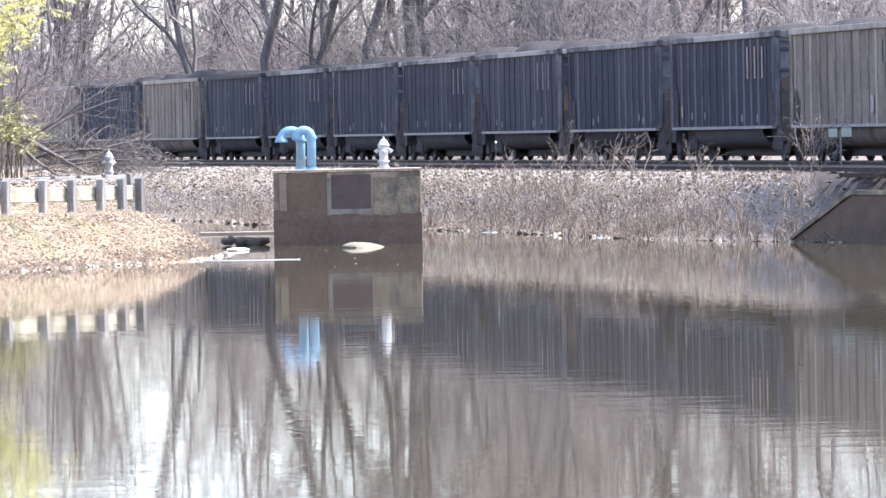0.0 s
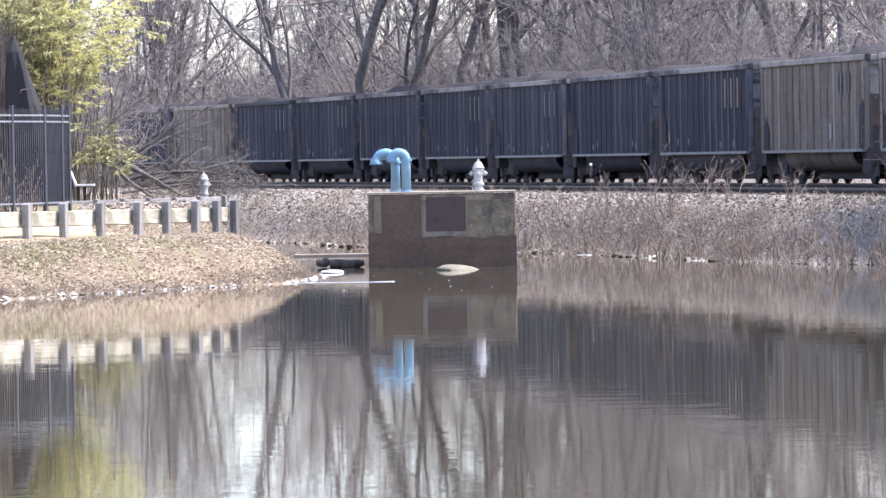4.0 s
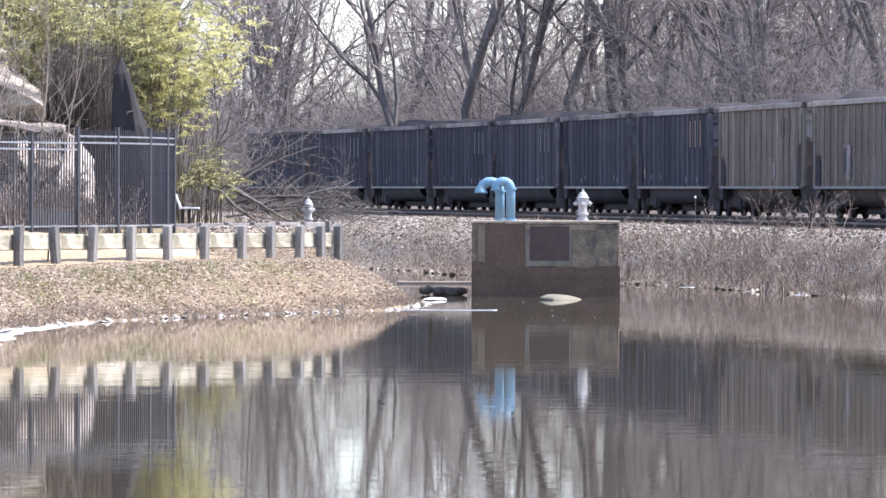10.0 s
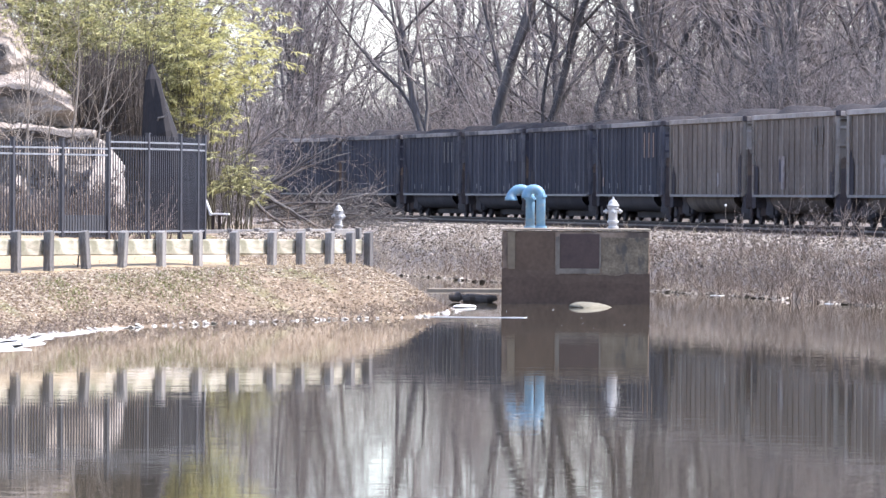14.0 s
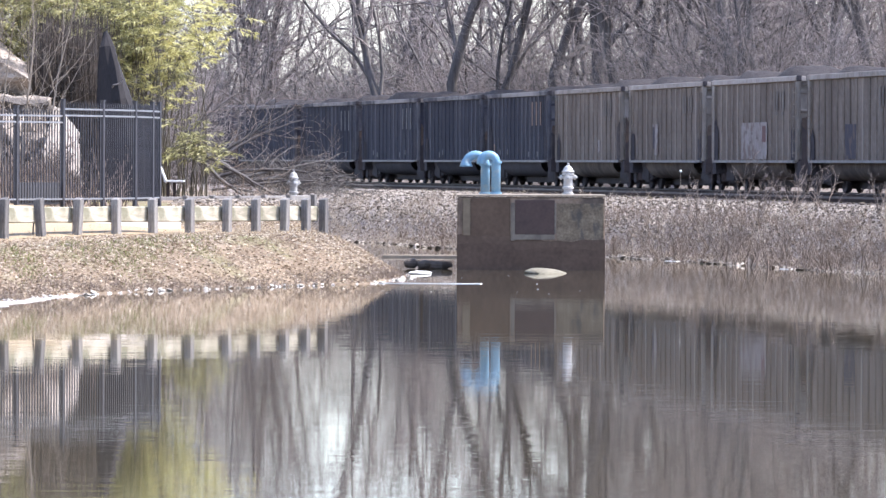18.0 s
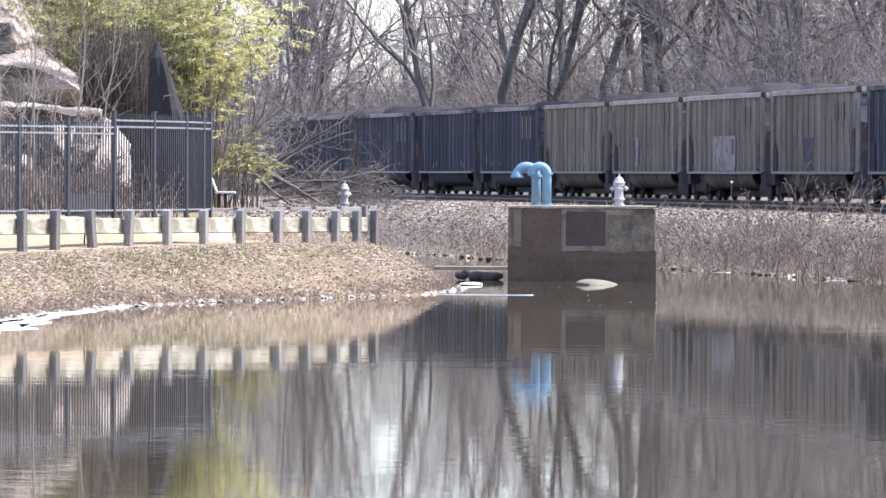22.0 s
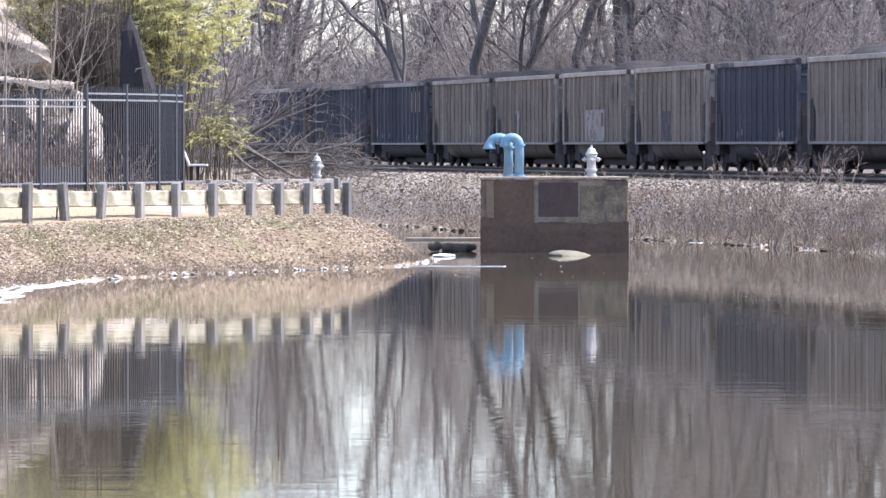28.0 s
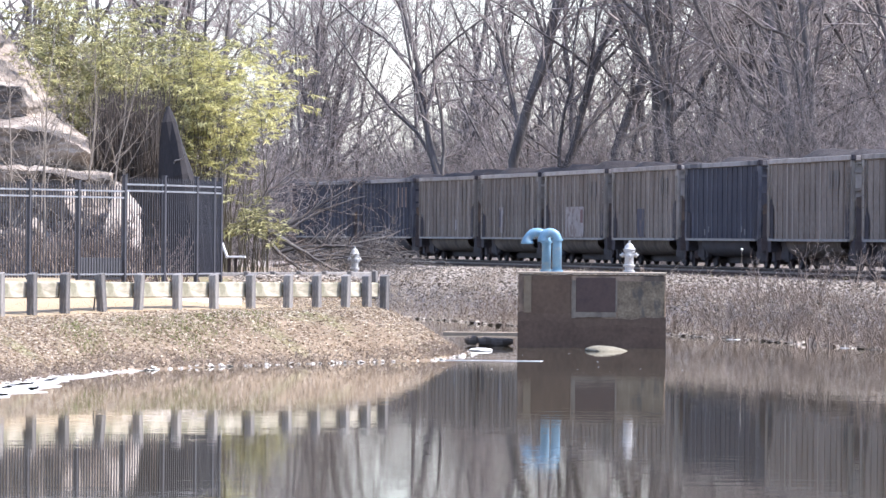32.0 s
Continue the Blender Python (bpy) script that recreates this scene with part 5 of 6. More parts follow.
SHRUBS = [make_tree(tree_meshes(50 + k, h, 0.03, "shrub"), pose(x, y, 0.5), "shrub", "leafless brown thicket shrub behind the tracks", "shrub", "thicket behind the tracks")
          for k, (h, x, y) in enumerate(((6.5, 4.0, 335), (7.5, 12.0, 292), (8.5, 25.0, 250), (5.5, -2.0, 365)))]
count = 0
while count < 190:
    n = r_wood.uniform(-8, 12)
    off = -r_wood.uniform(5.5, 22) if r_wood.random() < 0.75 else -r_wood.uniform(22, 60)
    x, y, h = on_track(n, off)
    copy_thing(SHRUBS[r_wood.randrange(4)], pose(x, y, gz(x, y) - 0.05, 0, 0, r_wood.uniform(0, 360)) @ Matrix.Scale(r_wood.uniform(0.75, 1.25), 4))
    count += 1


count = 0
while count < 60:
    x, y, h = on_track(r_wood.uniform(-8, 5), -r_wood.uniform(14, 50))
    copy_thing(SHRUBS[r_wood.randrange(4)], pose(x, y, gz(x, y) - 0.05, 0, 0, r_wood.uniform(0, 360)) @ Matrix.Scale(r_wood.uniform(0.9, 1.4), 4))
    count += 1


count = 0
while count < 22:
    y = r_wood.uniform(290, 420)
    x = r_wood.uniform(-480, -150) * y / 11300
    if right_of_track(x, y) < 8:
        continue
    copy_thing(SHRUBS[r_wood.randrange(4)], pose(x, y, gz(x, y) - 0.05, 0, 0, r_wood.uniform(0, 360)) @ Matrix.Scale(r_wood.uniform(0.7, 1.0), 4))
    count += 1


count = 0
while count < 6:
    y = r_wood.uniform(300, 410)
    x = r_wood.uniform(-480, -300) * y / 11300
    if right_of_track(x, y) < 8:
        continue
    copy_thing(TALL[(0, 2, 4, 1)[count % 4]], pose(x, y, gz(x, y) - 0.1, 0, r_wood.uniform(-8, 8), r_wood.uniform(0, 360)) @ Matrix.Scale(r_wood.uniform(0.8, 1.0), 4))
    count += 1


# a taller, closer stand in the middle of the woods
count = 0
while count < 13:
    y = r_wood.uniform(285, 380)
    x = r_wood.uniform(-190, 30) * y / 11300
    if right_of_track(x, y) < 10:
        continue
    if count < 10:
        copy_thing(SHRUBS[count % 4], pose(x, y, gz(x, y) - 0.05, 0, 0, r_wood.uniform(0, 360)) @ Matrix.Scale(r_wood.uniform(1.3, 1.8), 4))
    else:
        copy_thing(TALL[(0, 2, 4, 2)[count % 4]], pose(x, y, gz(x, y) - 0.1, 0, r_wood.uniform(-8, 8), r_wood.uniform(0, 360)) @ Matrix.Scale(r_wood.uniform(0.8, 1.0), 4))
    count += 1


def far_woods():
    """A deep belt of slim stems and twigs behind the nearer trees."""
    r = random.Random(77)
    tb = Tubes()
    for k in range(560):
        y = r.uniform(430, 560)
        x = r.uniform(-0.13, 0.16) * y
        z = 1.8
        h = r.uniform(5, 9.5) + max(0, x) * 0.09
        lean = Vector((r.gauss(0, 0.06), 0, 1))
        pts = [Vector((x, y, z)) + lean * (h * s / 5) + Vector((r.gauss(0, 0.15), 0, 0)) for s in range(6)]
        rad = [0.16 * (1 - 0.8 * s / 5) * r.uniform(0.7, 1.3) for s in range(6)]
        tb.add(pts, rad, 4)
        for j in range(16):
            s = r.uniform(0.2, 0.95)
            p = Vector((x, y, z)) + lean * (h * s)
            d = Vector((r.choice((-1, 1)) * r.uniform(0.3, 1), r.uniform(-0.4, 0.4), r.uniform(0.3, 1.2))).normalized()
            L = r.uniform(1.5, 4.5) * (1.2 - s)
            mid = p + d * L * 0.5 + Vector((r.gauss(0, 0.2), 0, r.gauss(0, 0.2)))
            tb.add([p, mid, p + d * L], [0.045, 0.03, 0.015], 3)
            for q in range(3):
                e = Vector((r.gauss(0, 1), r.gauss(0, 0.3), r.uniform(0, 1))).normalized()
                tb.add([mid, mid + e * r.uniform(0.6, 1.6)], [0.022, 0.012], 3)
    ob = new("far_woods", tb.mesh("far_woods", M["bark"]))
    tagged(ob, "distant leafless woods beyond the railway", "woods", kind="stuff")


far_woods()


# ---------------------------------------------------------------- bamboo and growth at the fence
def leaf_quads(vs, fs, p, d, length, width, r):
    side = d.cross(Vector((r.gauss(0, 1), r.gauss(0, 1), r.gauss(0, 1))))
    side = side.normalized() if side.length > 1e-6 else d.orthogonal().normalized()
    b = len(vs)
    vs += [p, p + d * length * 0.45 + side * width, p + d * length + Vector((0, 0, -0.12 * length)), p + d * length * 0.45 - side * width]
    fs.append((b, b + 1, b + 2, b + 3))


def bamboo(x, y, height, spread, canes, leaves, seed, label, droop=0.35, bare=0.35, leaf="bamboo_dull"):
    r = random.Random(seed)
    t = thing("bamboo_clump", pose(x, y, gz(x, y) - 0.1), label, "bamboo", "bamboo beside the rocks")
    tb = Tubes()
    vs, fs = [], []
    per = leaves // canes
    for k in range(canes):
        a = r.uniform(0, 2 * math.pi)
        b = Vector((r.gauss(0, spread * 0.35), r.gauss(0, spread * 0.5), 0))
        out = Vector((math.cos(a), math.sin(a), 0)) * r.uniform(0.1, 1.0) * spread
        h = height * r.uniform(0.6, 1.05)
        pts = []
        for s in range(9):
            u = s / 8
            pts.append(b + out * (u ** 2) + Vector((0, 0, h * (u - droop * 0.35 * u ** 4))) + Vector((r.gauss(0, 0.03), r.gauss(0, 0.03), 0)))
        tb.add(pts, [0.028 * (1 - 0.75 * s / 8) for s in range(9)], 4)
        for j in range(max(1, per // 14)):
            u = bare + (1 - bare) * r.random() ** 0.8
            i = min(int(u * 8), 7)
            p = pts[i].lerp(pts[i + 1], u * 8 - i)
            d = Vector((r.gauss(0, 1), r.gauss(0, 1), r.uniform(-0.1, 0.7))).normalized()
            L = r.uniform(0.35, 1.0)
            e = p + d * L + Vector((0, 0, -0.25 * L))
            tb.add([p, p + d * L * 0.5, e], [0.008, 0.006, 0.004], 3)
            for q in range(24):
                f = p.lerp(e, r.uniform(0.25, 1.05))
                ld = (d + Vector((r.gauss(0, 0.7), r.gauss(0, 0.7), r.gauss(-0.45, 0.4)))).normalized()
                leaf_quads(vs, fs, f, ld, r.uniform(0.11, 0.26), r.uniform(0.011, 0.021), r)
    tagged(part("stem", tb.mesh("stem", M["bamboo_cane"]), None, t, "thin tan canes"), kind="stuff")
    tagged(part("foliage", mesh_of("foliage", vs, fs, M[leaf]), None, t, "yellow-green leaves"), kind="stuff")
    return t


BAM = "yellow-green bamboo clump arching behind the fence"
# clumps 2 and 4 take the leaf colour brightened as sunlit, the rest the dull one
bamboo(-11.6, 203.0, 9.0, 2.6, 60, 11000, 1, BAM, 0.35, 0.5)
bamboo(-10.3, 202.5, 8.0, 2.6, 44, 7200, 2, BAM, 0.3, 0.72, "bamboo_leaf_sunlit")
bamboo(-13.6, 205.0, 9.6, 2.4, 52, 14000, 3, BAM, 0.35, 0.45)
bamboo(-9.6, 201.5, 6.2, 1.4, 10, 900, 4, BAM, 0.4, 0.7, "bamboo_leaf_sunlit")
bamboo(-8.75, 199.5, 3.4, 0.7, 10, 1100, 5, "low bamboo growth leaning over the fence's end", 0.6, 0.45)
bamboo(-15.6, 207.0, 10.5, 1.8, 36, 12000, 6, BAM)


def dark_trunk():
    t = thing("leaning_trunk", pose(-10.88, 196.4, 1.9), "black leaning trunk flaring towards its foot", "tree")
    bm = bmesh.new()
    sweep(bm, [(0.36, 0, 0), (0.24, 0, 1.2), (0.1, 0, 2.3), (-0.05, 0, 3.1), (-0.24, 0, 4.1), (-0.34, 0.1, 4.7), (-0.4, 0.3, 5.2)], [0.9, 0.78, 0.64, 0.53, 0.36, 0.22, 0.08], 12)
    for v in bm.verts:
        v.co += Vector((noise.noise(v.co * 2.1), noise.noise(v.co * 2.1 + Vector((5, 0, 0))), 0)) * 0.16
    part("trunk", bm, M["bark_dark"], t)
    for pts in (((-0.2, -0.3, 3.3), (-0.1, -0.5, 3.55), (0.12, -0.55, 3.6), (0.2, -0.6, 3.75)),):
        part("dead_branch", sweep(bmesh.new(), pts, [0.035, 0.03, 0.025, 0.015][:len(pts)], 6), M["bark"], t, "thin grey dead branch")


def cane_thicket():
    """Dry brown canes, close together, their colour darkened for the shade under the leaves."""
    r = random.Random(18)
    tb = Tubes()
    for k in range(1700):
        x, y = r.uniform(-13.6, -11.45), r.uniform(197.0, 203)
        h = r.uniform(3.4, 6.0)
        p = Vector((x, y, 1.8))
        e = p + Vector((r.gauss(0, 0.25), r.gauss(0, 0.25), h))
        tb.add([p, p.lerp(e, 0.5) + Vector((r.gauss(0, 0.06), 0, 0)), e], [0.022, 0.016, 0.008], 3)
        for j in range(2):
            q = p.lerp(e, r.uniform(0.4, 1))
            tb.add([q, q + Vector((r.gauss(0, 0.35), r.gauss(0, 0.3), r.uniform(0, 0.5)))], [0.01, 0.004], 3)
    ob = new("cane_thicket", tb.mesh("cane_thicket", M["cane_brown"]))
    tagged(ob, "dense dry brown canes, darkened for the shade under the bamboo leaves", "thicket", kind="stuff")


cane_thicket()
dark_trunk()


def saplings():
    r = random.Random(13)
    for k, (x, y, h) in enumerate(((-15.2, 186, 6.5), (-14.6, 187, 7.5), (-13.9, 186, 5.8), (-13.2, 188, 7.0), (-15.8, 188, 6.0), (-12.9, 191, 6.5), (-14.2, 184.5, 5.0), (-16.2, 186, 7.0))):
        spec = dict(seg=(8, 5, 3), wander=(0.05, 0.12, 0.2), up=(0.03, 0.05, 0.0), taper=(0.2, 0.3, 0.5), least=0.006, sides=(5, 3, 3), count=(11, 5, 0),
                    bare=(0.2, 0.2, 0), angle=((20, 50), (25, 60), (0, 1)), ratio=((0.25, 0.5), (0.3, 0.5), (1, 1)))
        a, b = Tubes(), Tubes()
        grow(a, b, Vector((0, 0, -0.2)), Vector((r.uniform(-0.05, 0.28), 0, 1)).normalized(), h, 0.045, 0, r, spec)
        t = thing("sapling", pose(x, y, gz(x, y)), "slim pale leafless sapling before the rocks", "sapling", "saplings before the rocks")
        tagged(part("stem", a.mesh("stem", M["twig_pale"]), None, t), kind="stuff")
        tagged(part("crown", b.mesh("crown", M["twig_pale"]), None, t), kind="stuff")


saplings()


def fallen_branch(name, base, tip, radius, seed, twigs, label):
    r = random.Random(seed)
    t = thing(name, pose(*base), label, "branch", "fallen limbs by the hydrant")
    d = Vector(tip) - Vector(base)
    a, b = Tubes(), Tubes()
    spec = dict(seg=(8, 6, 4), wander=(0.09, 0.17, 0.22), up=(-0.01, 0.02, 0.0), taper=(0.25, 0.25, 0.4), least=0.005, sides=(6, 4, 3), count=(twigs, 5, 0),
                bare=(0.2, 0.15, 0), angle=((20, 60), (20, 60), (0, 1)), ratio=((0.3, 0.6), (0.35, 0.6), (1, 1)))
    grow(a, b, Vector((0, 0, 0)), d.normalized(), d.length, radius, 0, r, spec)
    tagged(part("limb", a.mesh("limb", M["bark"]), None, t), kind="stuff")
    tagged(part("crown", b.mesh("crown", M["brush"]), None, t), kind="stuff")


FALL = "fallen leafless limb with pale bark leaning on the bank"
fallen_branch("fallen_limb", (-9.2, 206, 3.6), (-5.9, 207.5, 2.0), 0.10, 1, 8, FALL)
fallen_branch("fallen_limb", (-8.3, 208, 2.6), (-4.6, 209, 3.9), 0.07, 2, 8, FALL)
fallen_branch("fallen_limb", (-8.6, 209, 2.8), (-6.2, 210, 5.6), 0.06, 3, 10, FALL)
fallen_branch("fallen_limb", (-8.4, 207, 2.2), (-4.4, 208, 2.9), 0.05, 4, 8, FALL)
fallen_branch("fallen_limb", (-9.6, 210, 3.8), (-7.4, 211, 5.4), 0.05, 5, 10, FALL)
fallen_branch("fallen_limb", (-7.8, 205.5, 2.9), (-5.6, 206.0, 1.95), 0.06, 6, 6, FALL)
fallen_branch("fallen_limb", (-8.8, 207, 3.0), (-5.6, 208, 5.0), 0.07, 7, 10, FALL)
fallen_branch("fallen_limb", (-7.4, 208, 2.6), (-3.9, 209, 3.2), 0.05, 8, 9, FALL)
fallen_branch("fallen_limb", (-7.0, 208, 2.5), (-4.4, 209.5, 2.4), 0.045, 9, 8, FALL)
fallen_branch("fallen_limb", (-9.0, 205, 3.4), (-6.3, 205.5, 1.9), 0.08, 10, 6, FALL)


def brush_pile():
    """A heap of fine arching twigs round the fallen limbs."""
    r = random.Random(91)
    tb = Tubes()
    for k in range(340):
        x, y = r.gauss(-5.9, 0.95), r.uniform(208, 212)
        side = r.choice((-1, 1))
        span, rise = r.uniform(0.5, 1.7) * side, r.uniform(0.3, 1.5) * math.exp(-((x + 6.1) / 1.3) ** 2) + 0.1
        z0 = 1.9 + r.random() * 0.5
        pts = [Vector((x + span * u, y + r.gauss(0, 0.08), z0 + rise * 2.2 * u * (1.25 - u) + r.gauss(0, 0.03))) for u in (0, 0.25, 0.5, 0.75, 1.0)]
        w = r.uniform(0.005, 0.014)
        tb.add(pts, [w, w, w * 0.8, w * 0.6, w * 0.4], 3)
    ob = new("brush_pile", tb.mesh("brush_pile", M["bark"]))
    tagged(ob, "heap of fine arching brown twigs by the fallen limbs", "brush", kind="stuff")


brush_pile()
for k, (x, y, s) in enumerate(((-9.9, 212, 0.45), (-8.6, 214, 0.3), (-10.8, 216, 0.6), (-10.4, 220, 0.6), (-11.8, 224, 0.8), (-11.4, 232, 0.8),
                               (-13, 236, 1.1), (-11.6, 244, 1.1), (-14, 250, 1.2), (-16, 240, 1.2))):
    copy_thing(SHRUBS[k % 4], pose(x, y, gz(x, y) - 0.05, 0, 0, 50 * k) @ Matrix.Scale(s, 4))
for k, (x, y, s) in enumerate(((-20, 268, 0.9), (-17, 286, 1.0), (-24, 290, 1.1), (-15, 262, 0.8), (-21, 310, 1.1), (-26, 330, 1.1), (-18, 330, 1.0), (-13.5, 275, 0.7), (-29, 300, 1), (-23, 262, 0.9))):
    copy_thing(TALL[k % 6], pose(x, y, gz(x, y), 0, 3 - k % 5, 70 * k) @ Matrix.Scale(s, 4))


# ---------------------------------------------------------------- stuff on the banks
def scatter(count_wanted, x0, x1, y0, y1, keep, seed):
    r = np.random.RandomState(seed)
    out_x, out_y = [], []
    while len(out_x) < count_wanted:
        x, y = r.uniform(x0, x1, 4000), r.uniform(y0, y1, 4000)
        ok = keep(x, y, r)
        out_x += list(x[ok])
        out_y += list(y[ok])
    x, y = np.array(out_x[:count_wanted]), np.array(out_y[:count_wanted])
    return x, y, ground_z(x, y)


def left_bank_keep(x, y, r, reach=5.2):
    dl = line_dist(x, y, LEFT_SHORE)
    df = line_dist(x, y, FAR_SHORE)
    return ~inside_pond(x, y) & (dl < df) & (dl < reach) & (r.uniform(size=len(x)) < np.clip(1.3 - dl / 6, 0.4, 1))


GREEN = [(-10.6, 148.4), (-10.2, 148.0), (-8.6, 155.0), (-7.9, 157.2), (-6.9, 159.6), (-9.4, 153.4), (-8.2, 154.2)]      # grassy spots on the bank


def litter():
    x, y, z = scatter(64000, -15, 0, 118, 192, left_bank_keep, 1)
    r = random.Random(4)
    vs, fs = [], []
    for px, py, pz in zip(x, y, z):
        s = r.uniform(0.022, 0.07)
        a, tilt = r.uniform(0, 6.28), r.uniform(-0.5, 0.7)
        u = Vector((math.cos(a), math.sin(a), r.gauss(0, 0.15)))
        w = Vector((-math.sin(a) * math.cos(tilt), math.cos(a) * math.cos(tilt), math.sin(tilt)))
        p = Vector((px, py, pz + 0.011))
        b = len(vs)
        vs += [p - u * s, p - w * s * 0.42, p + u * s, p + w * s * 0.42 + Vector((0, 0, 0.015))]
        fs.append((b, b + 1, b + 2, b + 3))
    ob = new("leaf_litter", mesh_of("leaf_litter", vs, fs, M["leaf_litter"]))
    tagged(ob, "dry tan and brown fallen leaves on the bank", "leaves", kind="stuff")
    # straw and short dry grass
    x, y, z = scatter(22000, -15, 0, 118, 192, lambda x, y, r: left_bank_keep(x, y, r, 9.5), 2)
    vs, fs = [], []
    for px, py, pz in zip(x, y, z):
        h = r.uniform(0.06, 0.2)
        lean = Vector((r.gauss(0, 1.5), r.gauss(0, 1.0), 0.8)).normalized() * h
        w = Vector((r.gauss(0, 1), r.gauss(0, 1), 0)).normalized() * 0.008
        p = Vector((px, py, pz - 0.01))
        b = len(vs)
        vs += [p - w, p + w, p + lean]
        fs.append((b, b + 1, b + 2))
    ob = new("dry_grass", mesh_of("dry_grass", vs, fs, M["straw"]))
    tagged(ob, "short dry straw grass on the bank", "grass", kind="stuff")
    x, y, z = scatter(2600, -15, 0, 118, 192, lambda x, y, r: left_bank_keep(x, y, r) & (sum(np.exp(-(((x - a) / 0.45) ** 2 + ((y - b) / 1.6) ** 2)) for a, b in GREEN) > r.uniform(size=len(x))), 3)
    vs, fs = [], []
    for px, py, pz in zip(x, y, z):
        h = r.uniform(0.05, 0.14)
        lean = Vector((r.gauss(0, 0.4), r.gauss(0, 0.4), 1)).normalized() * h
        w = Vector((r.gauss(0, 1), r.gauss(0, 1), 0)).normalized() * 0.01
        p = Vector((px, py, pz - 0.01))
        b = len(vs)
        vs += [p - w, p + w, p + lean]
        fs.append((b, b + 1, b + 2))
    ob = new("green_grass", mesh_of("green_grass", vs, fs, M["grass"]))
    tagged(ob, "sparse green grass tufts on the bank", "grass", kind="stuff")


litter()


def stones(name, pts, size, mat, seed, label, flat=0.7):
    r = random.Random(seed)
    base = [(0.9, 0, 0), (0.3, 0.85, 0.1), (-0.75, 0.5, 0), (-0.7, -0.55, 0.1), (0.25, -0.9, 0), (0.3, 0.25, 0.75), (-0.35, -0.1, 0.8), (0, 0, -0.6)]
    tris = [(0, 1, 5), (1, 2, 6), (1, 6, 5), (2, 3, 6), (3, 4, 6), (4, 5, 6), (4, 0, 5), (1, 0, 7), (2, 1, 7), (3, 2, 7), (4, 3, 7), (0, 4, 7)]
    vs, fs = [], []
    for px, py, pz in pts:
        s = size * r.uniform(0.5, 1.5) * (1.6 if r.random() < 0.08 else 1)
        a = r.uniform(0, 6.28)
        c, sn = math.cos(a), math.sin(a)
        k1, k2, k3 = r.uniform(0.7, 1.3), r.uniform(0.7, 1.2), flat * r.uniform(0.6, 1.3)
        tx, ty = r.uniform(-0.5, 0.5), r.uniform(-0.5, 0.5)
        b = len(vs)
        for x, y, z in base:
            x, y, z = x * k1 * s, y * k2 * s, z * k3 * s
            vs.append((px + x * c - y * sn, py + x * sn + y * c, pz + z + tx * x + ty * y))
        fs += [(b + i, b + j, b + k) for i, j, k in tris]
    ob = new(name, mesh_of(name, vs, fs, M[mat]))
    tagged(ob, label, "stones", kind="stuff")


def far_keep(x, y, r):
    df = line_dist(x, y, FAR_SHORE)
    dl = line_dist(x, y, LEFT_SHORE)
    dt = line_dist(x, y, TRACK_LINE)
    return ~inside_pond(x, y) & ((df < dl) | ((y > 190) & (x > -9.5))) & (dt > 6.3) & (np.minimum(df, dl) < 14)


x, y, z = scatter(66000, -9, 20, 168, 275, far_keep, 5)
stones("riprap", zip(x, y, z), 0.047, "stone", 6, "loose grey broken stone on the railway bank")
x, y, z = scatter(6000, -14, 24, 165, 330, lambda x, y, r: (line_dist(x, y, TRACK_LINE) < 6.6) & (line_dist(x, y, TRACK_LINE) > 1.5) & ~inside_pond(x, y), 6)
stones("ballast", zip(x, y, z), 0.06, "ballast", 7, "grey crushed ballast beside the rails")


def shore_stones():
    r = random.Random(9)
    pts = []
    for (xa, ya), (xb, yb) in zip(LEFT_SHORE[3:12], LEFT_SHORE[4:13]):
        n = int(math.hypot(xb - xa, yb - ya) * 6.0)
        for k in range(n):
            u = r.random()
            pts.append((xa + (xb - xa) * u + r.gauss(0.02, 0.1), ya + (yb - ya) * u, r.uniform(-0.02, 0.04)))
    stones("shore_stones", pts, 0.055, "white_rock", 10, "pale stones and foam-white pebbles along the waterline", 0.6)
    pts = []
    for (xa, ya), (xb, yb) in zip(FAR_SHORE[0:6], FAR_SHORE[1:7]):
        n = int(math.hypot(xb - xa, yb - ya) * 1.6)
        for k in range(n):
            u = r.random()
            pts.append((xa + (xb - xa) * u + r.gauss(-0.1, 0.15), ya + (yb - ya) * u, r.uniform(-0.02, 0.05)))
    stones("shore_stones", pts, 0.10, "stone", 11, "wet stones along the far waterline", 0.6)


shore_stones()


def weeds(name, pts, h0, h1, mat, seed, label, forks=3):
    r = random.Random(seed)
    tb = Tubes()
    for px, py, pz in pts:
        h = r.uniform(h0, h1)
        d = Vector((r.gauss(0, 0.6), r.gauss(0, 0.6), 1)).normalized()
        p = Vector((px, py, pz - 0.03))
        q = p + d * h * 0.55 + Vector((r.gauss(0, 0.03), r.gauss(0, 0.03), 0))
        e = p + d * h + Vector((r.gauss(0, 0.12 * h), r.gauss(0, 0.12 * h), 0))
        tb.add([p, q, e], [0.008, 0.006, 0.003], 3)
        for k in range(forks):
            s = p.lerp(q, r.uniform(0.4, 1.0))
            f = Vector((r.gauss(0, 1), r.gauss(0, 1), r.uniform(0.2, 1.1))).normalized()
            tb.add([s, s + f * h * r.uniform(0.15, 0.4)], [0.005, 0.0025], 3)
    ob = new(name, tb.mesh(name, M[mat]))
    tagged(ob, label, "weeds", kind="stuff")


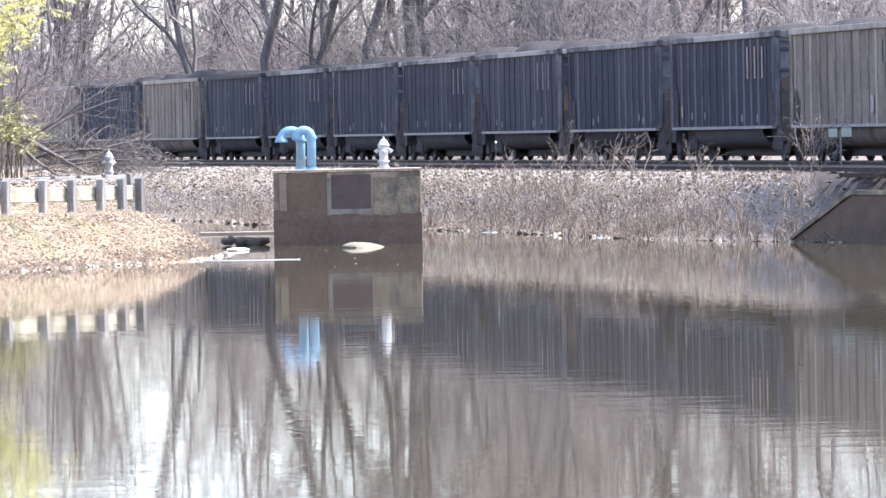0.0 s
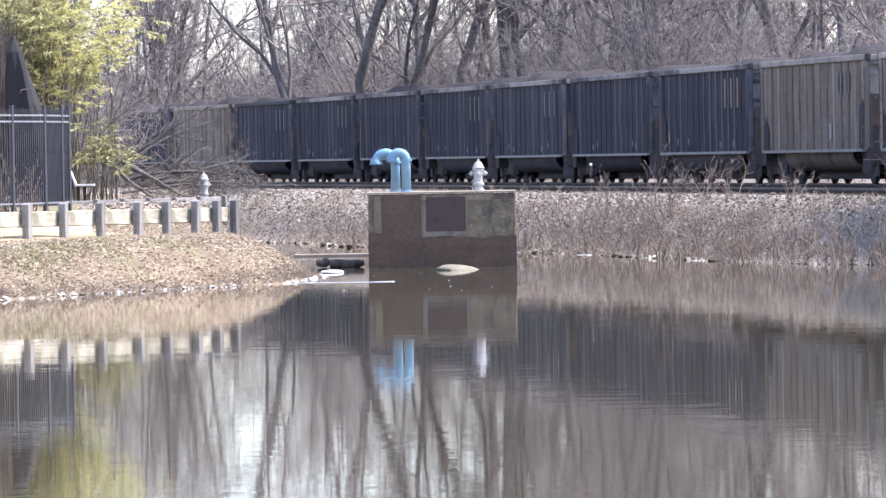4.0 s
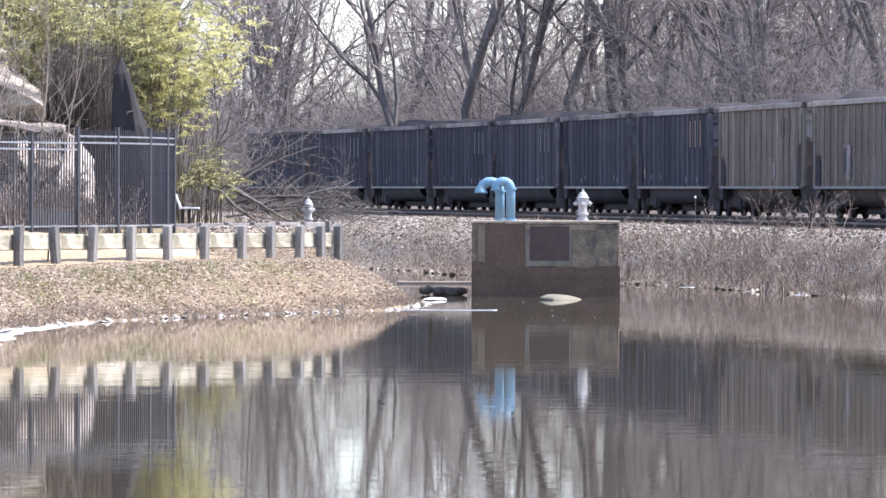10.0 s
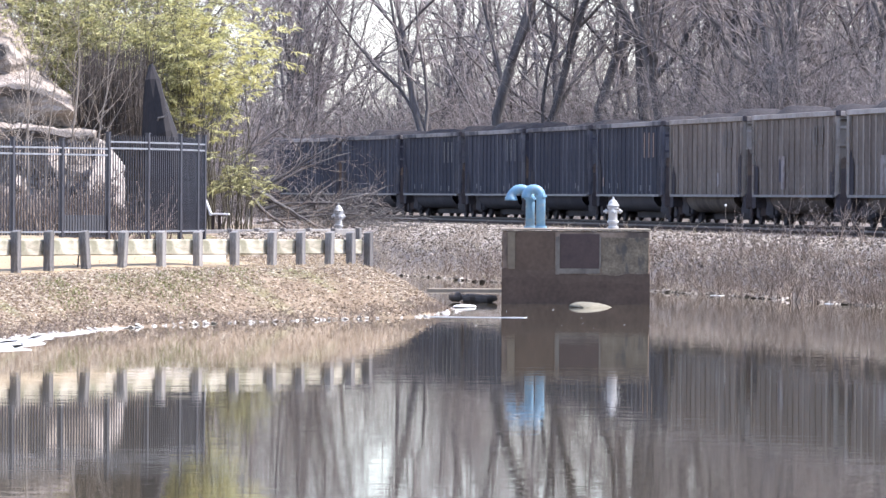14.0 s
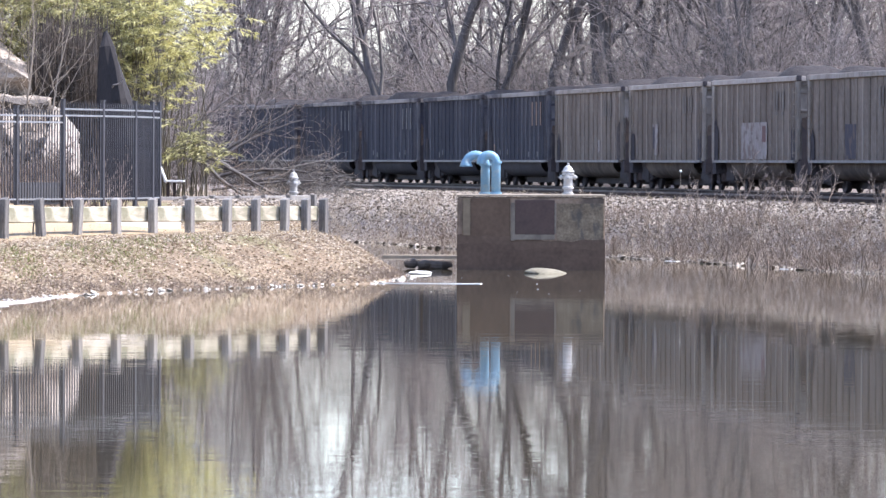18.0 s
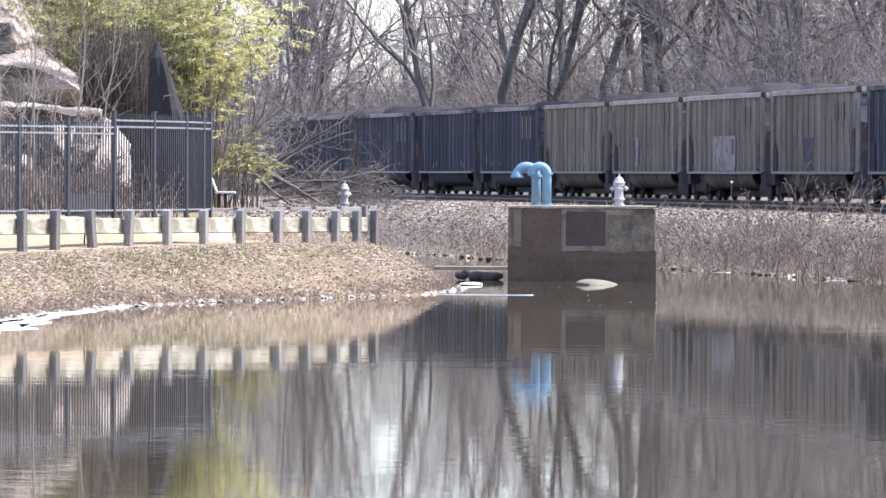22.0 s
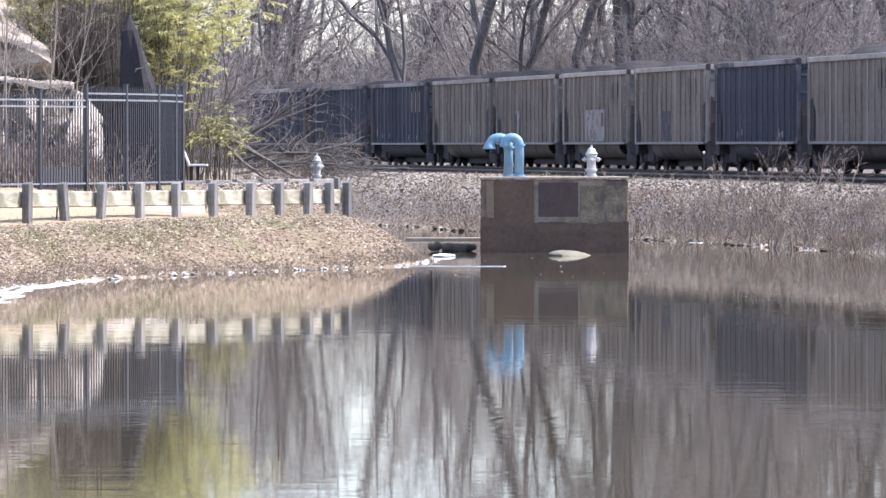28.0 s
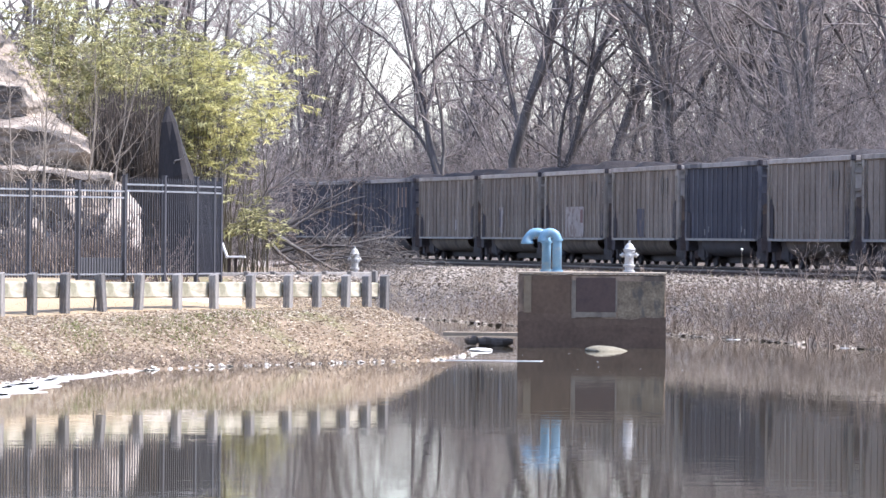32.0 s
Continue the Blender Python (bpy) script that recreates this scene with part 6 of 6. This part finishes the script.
x, y, z = scatter(5200, -7, 20, 168, 262, lambda x, y, r: far_keep(x, y, r) & (r.uniform(size=len(x)) < np.clip(1.0 - (line_dist(x, y, FAR_SHORE) + 0.8 * np.sin(x * 0.9) * np.sin(y * 0.31)) / 2.8, 0.02, 1)) & (line_dist(x, y, FAR_SHORE) < 6), 8)
weeds("dry_weeds", zip(x, y, z), 0.12, 0.5, "weed", 12, "dry brown weeds along the far waterline")
x, y, z = scatter(3000, 0, 20, 168, 240, lambda x, y, r: far_keep(x, y, r) & (line_dist(x, y, FAR_SHORE) < 1.2 + 1.6 * np.abs(np.sin(x * 1.1 + y * 0.21))), 18)
weeds("bank_scrub", zip(x, y, z), 0.15, 0.6, "brush", 19, "low brown scrub along the foot of the railway bank", 4)
x, y, z = scatter(130, -7, 22, 165, 250, lambda x, y, r: far_keep(x, y, r) & (line_dist(x, y, TRACK_LINE) > 7.5) & (np.sin(x * 0.8 + 1) * np.sin(y * 0.25) > 0.35), 9)
weeds("dead_stalks", zip(x, y, z), 0.4, 0.9, "weed", 13, "tall dead stalks on the gravel bank", 5)
x, y, z = scatter(4200, -16, 0, 118, 174, lambda x, y, r: left_bank_keep(x, y, r) & (line_dist(x, y, LEFT_SHORE) < 0.25 + 0.4 * r.uniform(size=len(x))), 10)
weeds("edge_grass", zip(x, y, z), 0.06, 0.2, "brush", 14, "dry grass fringe at the water's edge")


def bank_brush():
    """Small leafless bushes on the railway bank."""
    r = random.Random(31)
    spots = [(6.9, 206, 1.9), (7.4, 208, 1.5), (8.5, 205, 1.9), (10.0, 200, 1.6), (10.9, 197, 1.4), (6.2, 206, 1.3), (2.1, 224, 1.3), (3.0, 224, 1.1), (9.0, 200, 1.1), (12.2, 189, 1.2), (15.2, 186, 2.4), (15.5, 186.5, 2.0), (9.2, 203, 1.4), (7.6, 203, 1.0), (8.2, 200, 1.0), (9.6, 195, 0.9), (11.2, 190, 0.9)]
    for k in range(4):
        spots.append((7.0 + 1.3 * k, 201 - 3.8 * k, 0.75))
    low = []
    for k0, (x, y, h) in enumerate(spots):
        t = thing("bank_bush", pose(x, y, gz(x, y) - 0.05), "small leafless bush on the gravel bank", "bush", "bushes on the gravel bank")
        spec = dict(seg=(5, 4, 3), wander=(0.12, 0.17, 0.2), up=(0.02, 0.03, 0.0), taper=(0.3, 0.3, 0.5), least=0.005, sides=(4, 3, 3), count=(4, 3, 0),
                    bare=(0.25, 0.1, 0), angle=((18, 45), (20, 55), (0, 1)), ratio=((0.35, 0.6), (0.35, 0.6), (1, 1)))
        a, b = Tubes(), Tubes()
        for k in range(7 if k0 < 17 else 12):
            d = Vector((r.gauss(0, 0.32 if k0 < 17 else 0.6), r.gauss(0, 0.32), 1)).normalized()
            grow(a, b, Vector((r.gauss(0, 0.12 if k0 < 17 else 0.4), r.gauss(0, 0.12 if k0 < 17 else 0.4), 0)), d, h * r.uniform(0.5, 1.05), 0.019, 0, r, spec)
        tagged(part("stem", a.mesh("stem", M["brush"]), None, t), kind="stuff")
        tagged(part("crown", b.mesh("crown", M["twig"] if k0 < 17 else M["brush"]), None, t), kind="stuff")

        if k0 >= 17:
            low.append(t)
    for k in range(62):
        u = r.uniform(1.0, 7.9)
        i = int(u)
        (xa, ya), (xb, yb) = FAR_SHORE[i], FAR_SHORE[i + 1]
        x = xa + (xb - xa) * (u - i) + abs(r.gauss(0.3, 0.8))
        y = ya + (yb - ya) * (u - i)
        copy_thing(low[k % 4], pose(x, y, gz(x, y) - 0.03, 0, 0, r.uniform(0, 360)) @ Matrix.Scale(r.uniform(0.6, 1.35), 4))
    for x, y, sc in ((-14.9, 184, 0.9), (-14.2, 185.5, 1.2), (-13.4, 186, 1.0), (-15.6, 183, 1.1), (-13.0, 187.5, 1.3), (-15.2, 187, 1.6), (-11.2, 187, 0.9), (-10.4, 190, 1.1), (-9.0, 203, 1.0), (-8.0, 205, 0.9), (-7.0, 207, 0.8)):
        copy_thing(low[int(sc * 10) % 4], pose(x, y, gz(x, y), 0, 0, 77 * sc) @ Matrix.Scale(sc, 4))
    for k in range(22):
        x, y = r.uniform(-16.2, -10.6), r.uniform(184, 189)
        if y > 172 + (x + 16.1) * 2.6:
            copy_thing(low[k % 4], pose(x, y, gz(x, y), 0, 0, r.uniform(0, 360)) @ Matrix.Scale(r.uniform(1.3, 2.4), 4))


bank_brush()


# ---------------------------------------------------------------- what moves
def run(t):
    return 8.57084 - 0.261039 * t + 0.00091208 * t ** 2 - 0.00000052986 * t ** 3


def car_place(i, t):
    n = run(t) + CAR_STEP * (i + 0.5)
    x, y, h = on_track(n)
    return pose(x, y, RAIL_Z, 0, 0, math.degrees(h))


def motions():
    for i, car in TRAIN:
        walk(car, [(float(t), car_place(i, float(t))) for t in range(0, 33)])
    step = 4 / FPS
    for w, y in WHEELS:
        rows = []
        for k in range(241):
            t = k * step
            gone = (run(0) - run(t)) * TRACK_PITCH / CAR_SCALE
            rows.append((t, pose(0, y, 0.46) @ Matrix.Rotation(-gone / 0.46, 4, "X")))
        walk(w, rows)


motions()
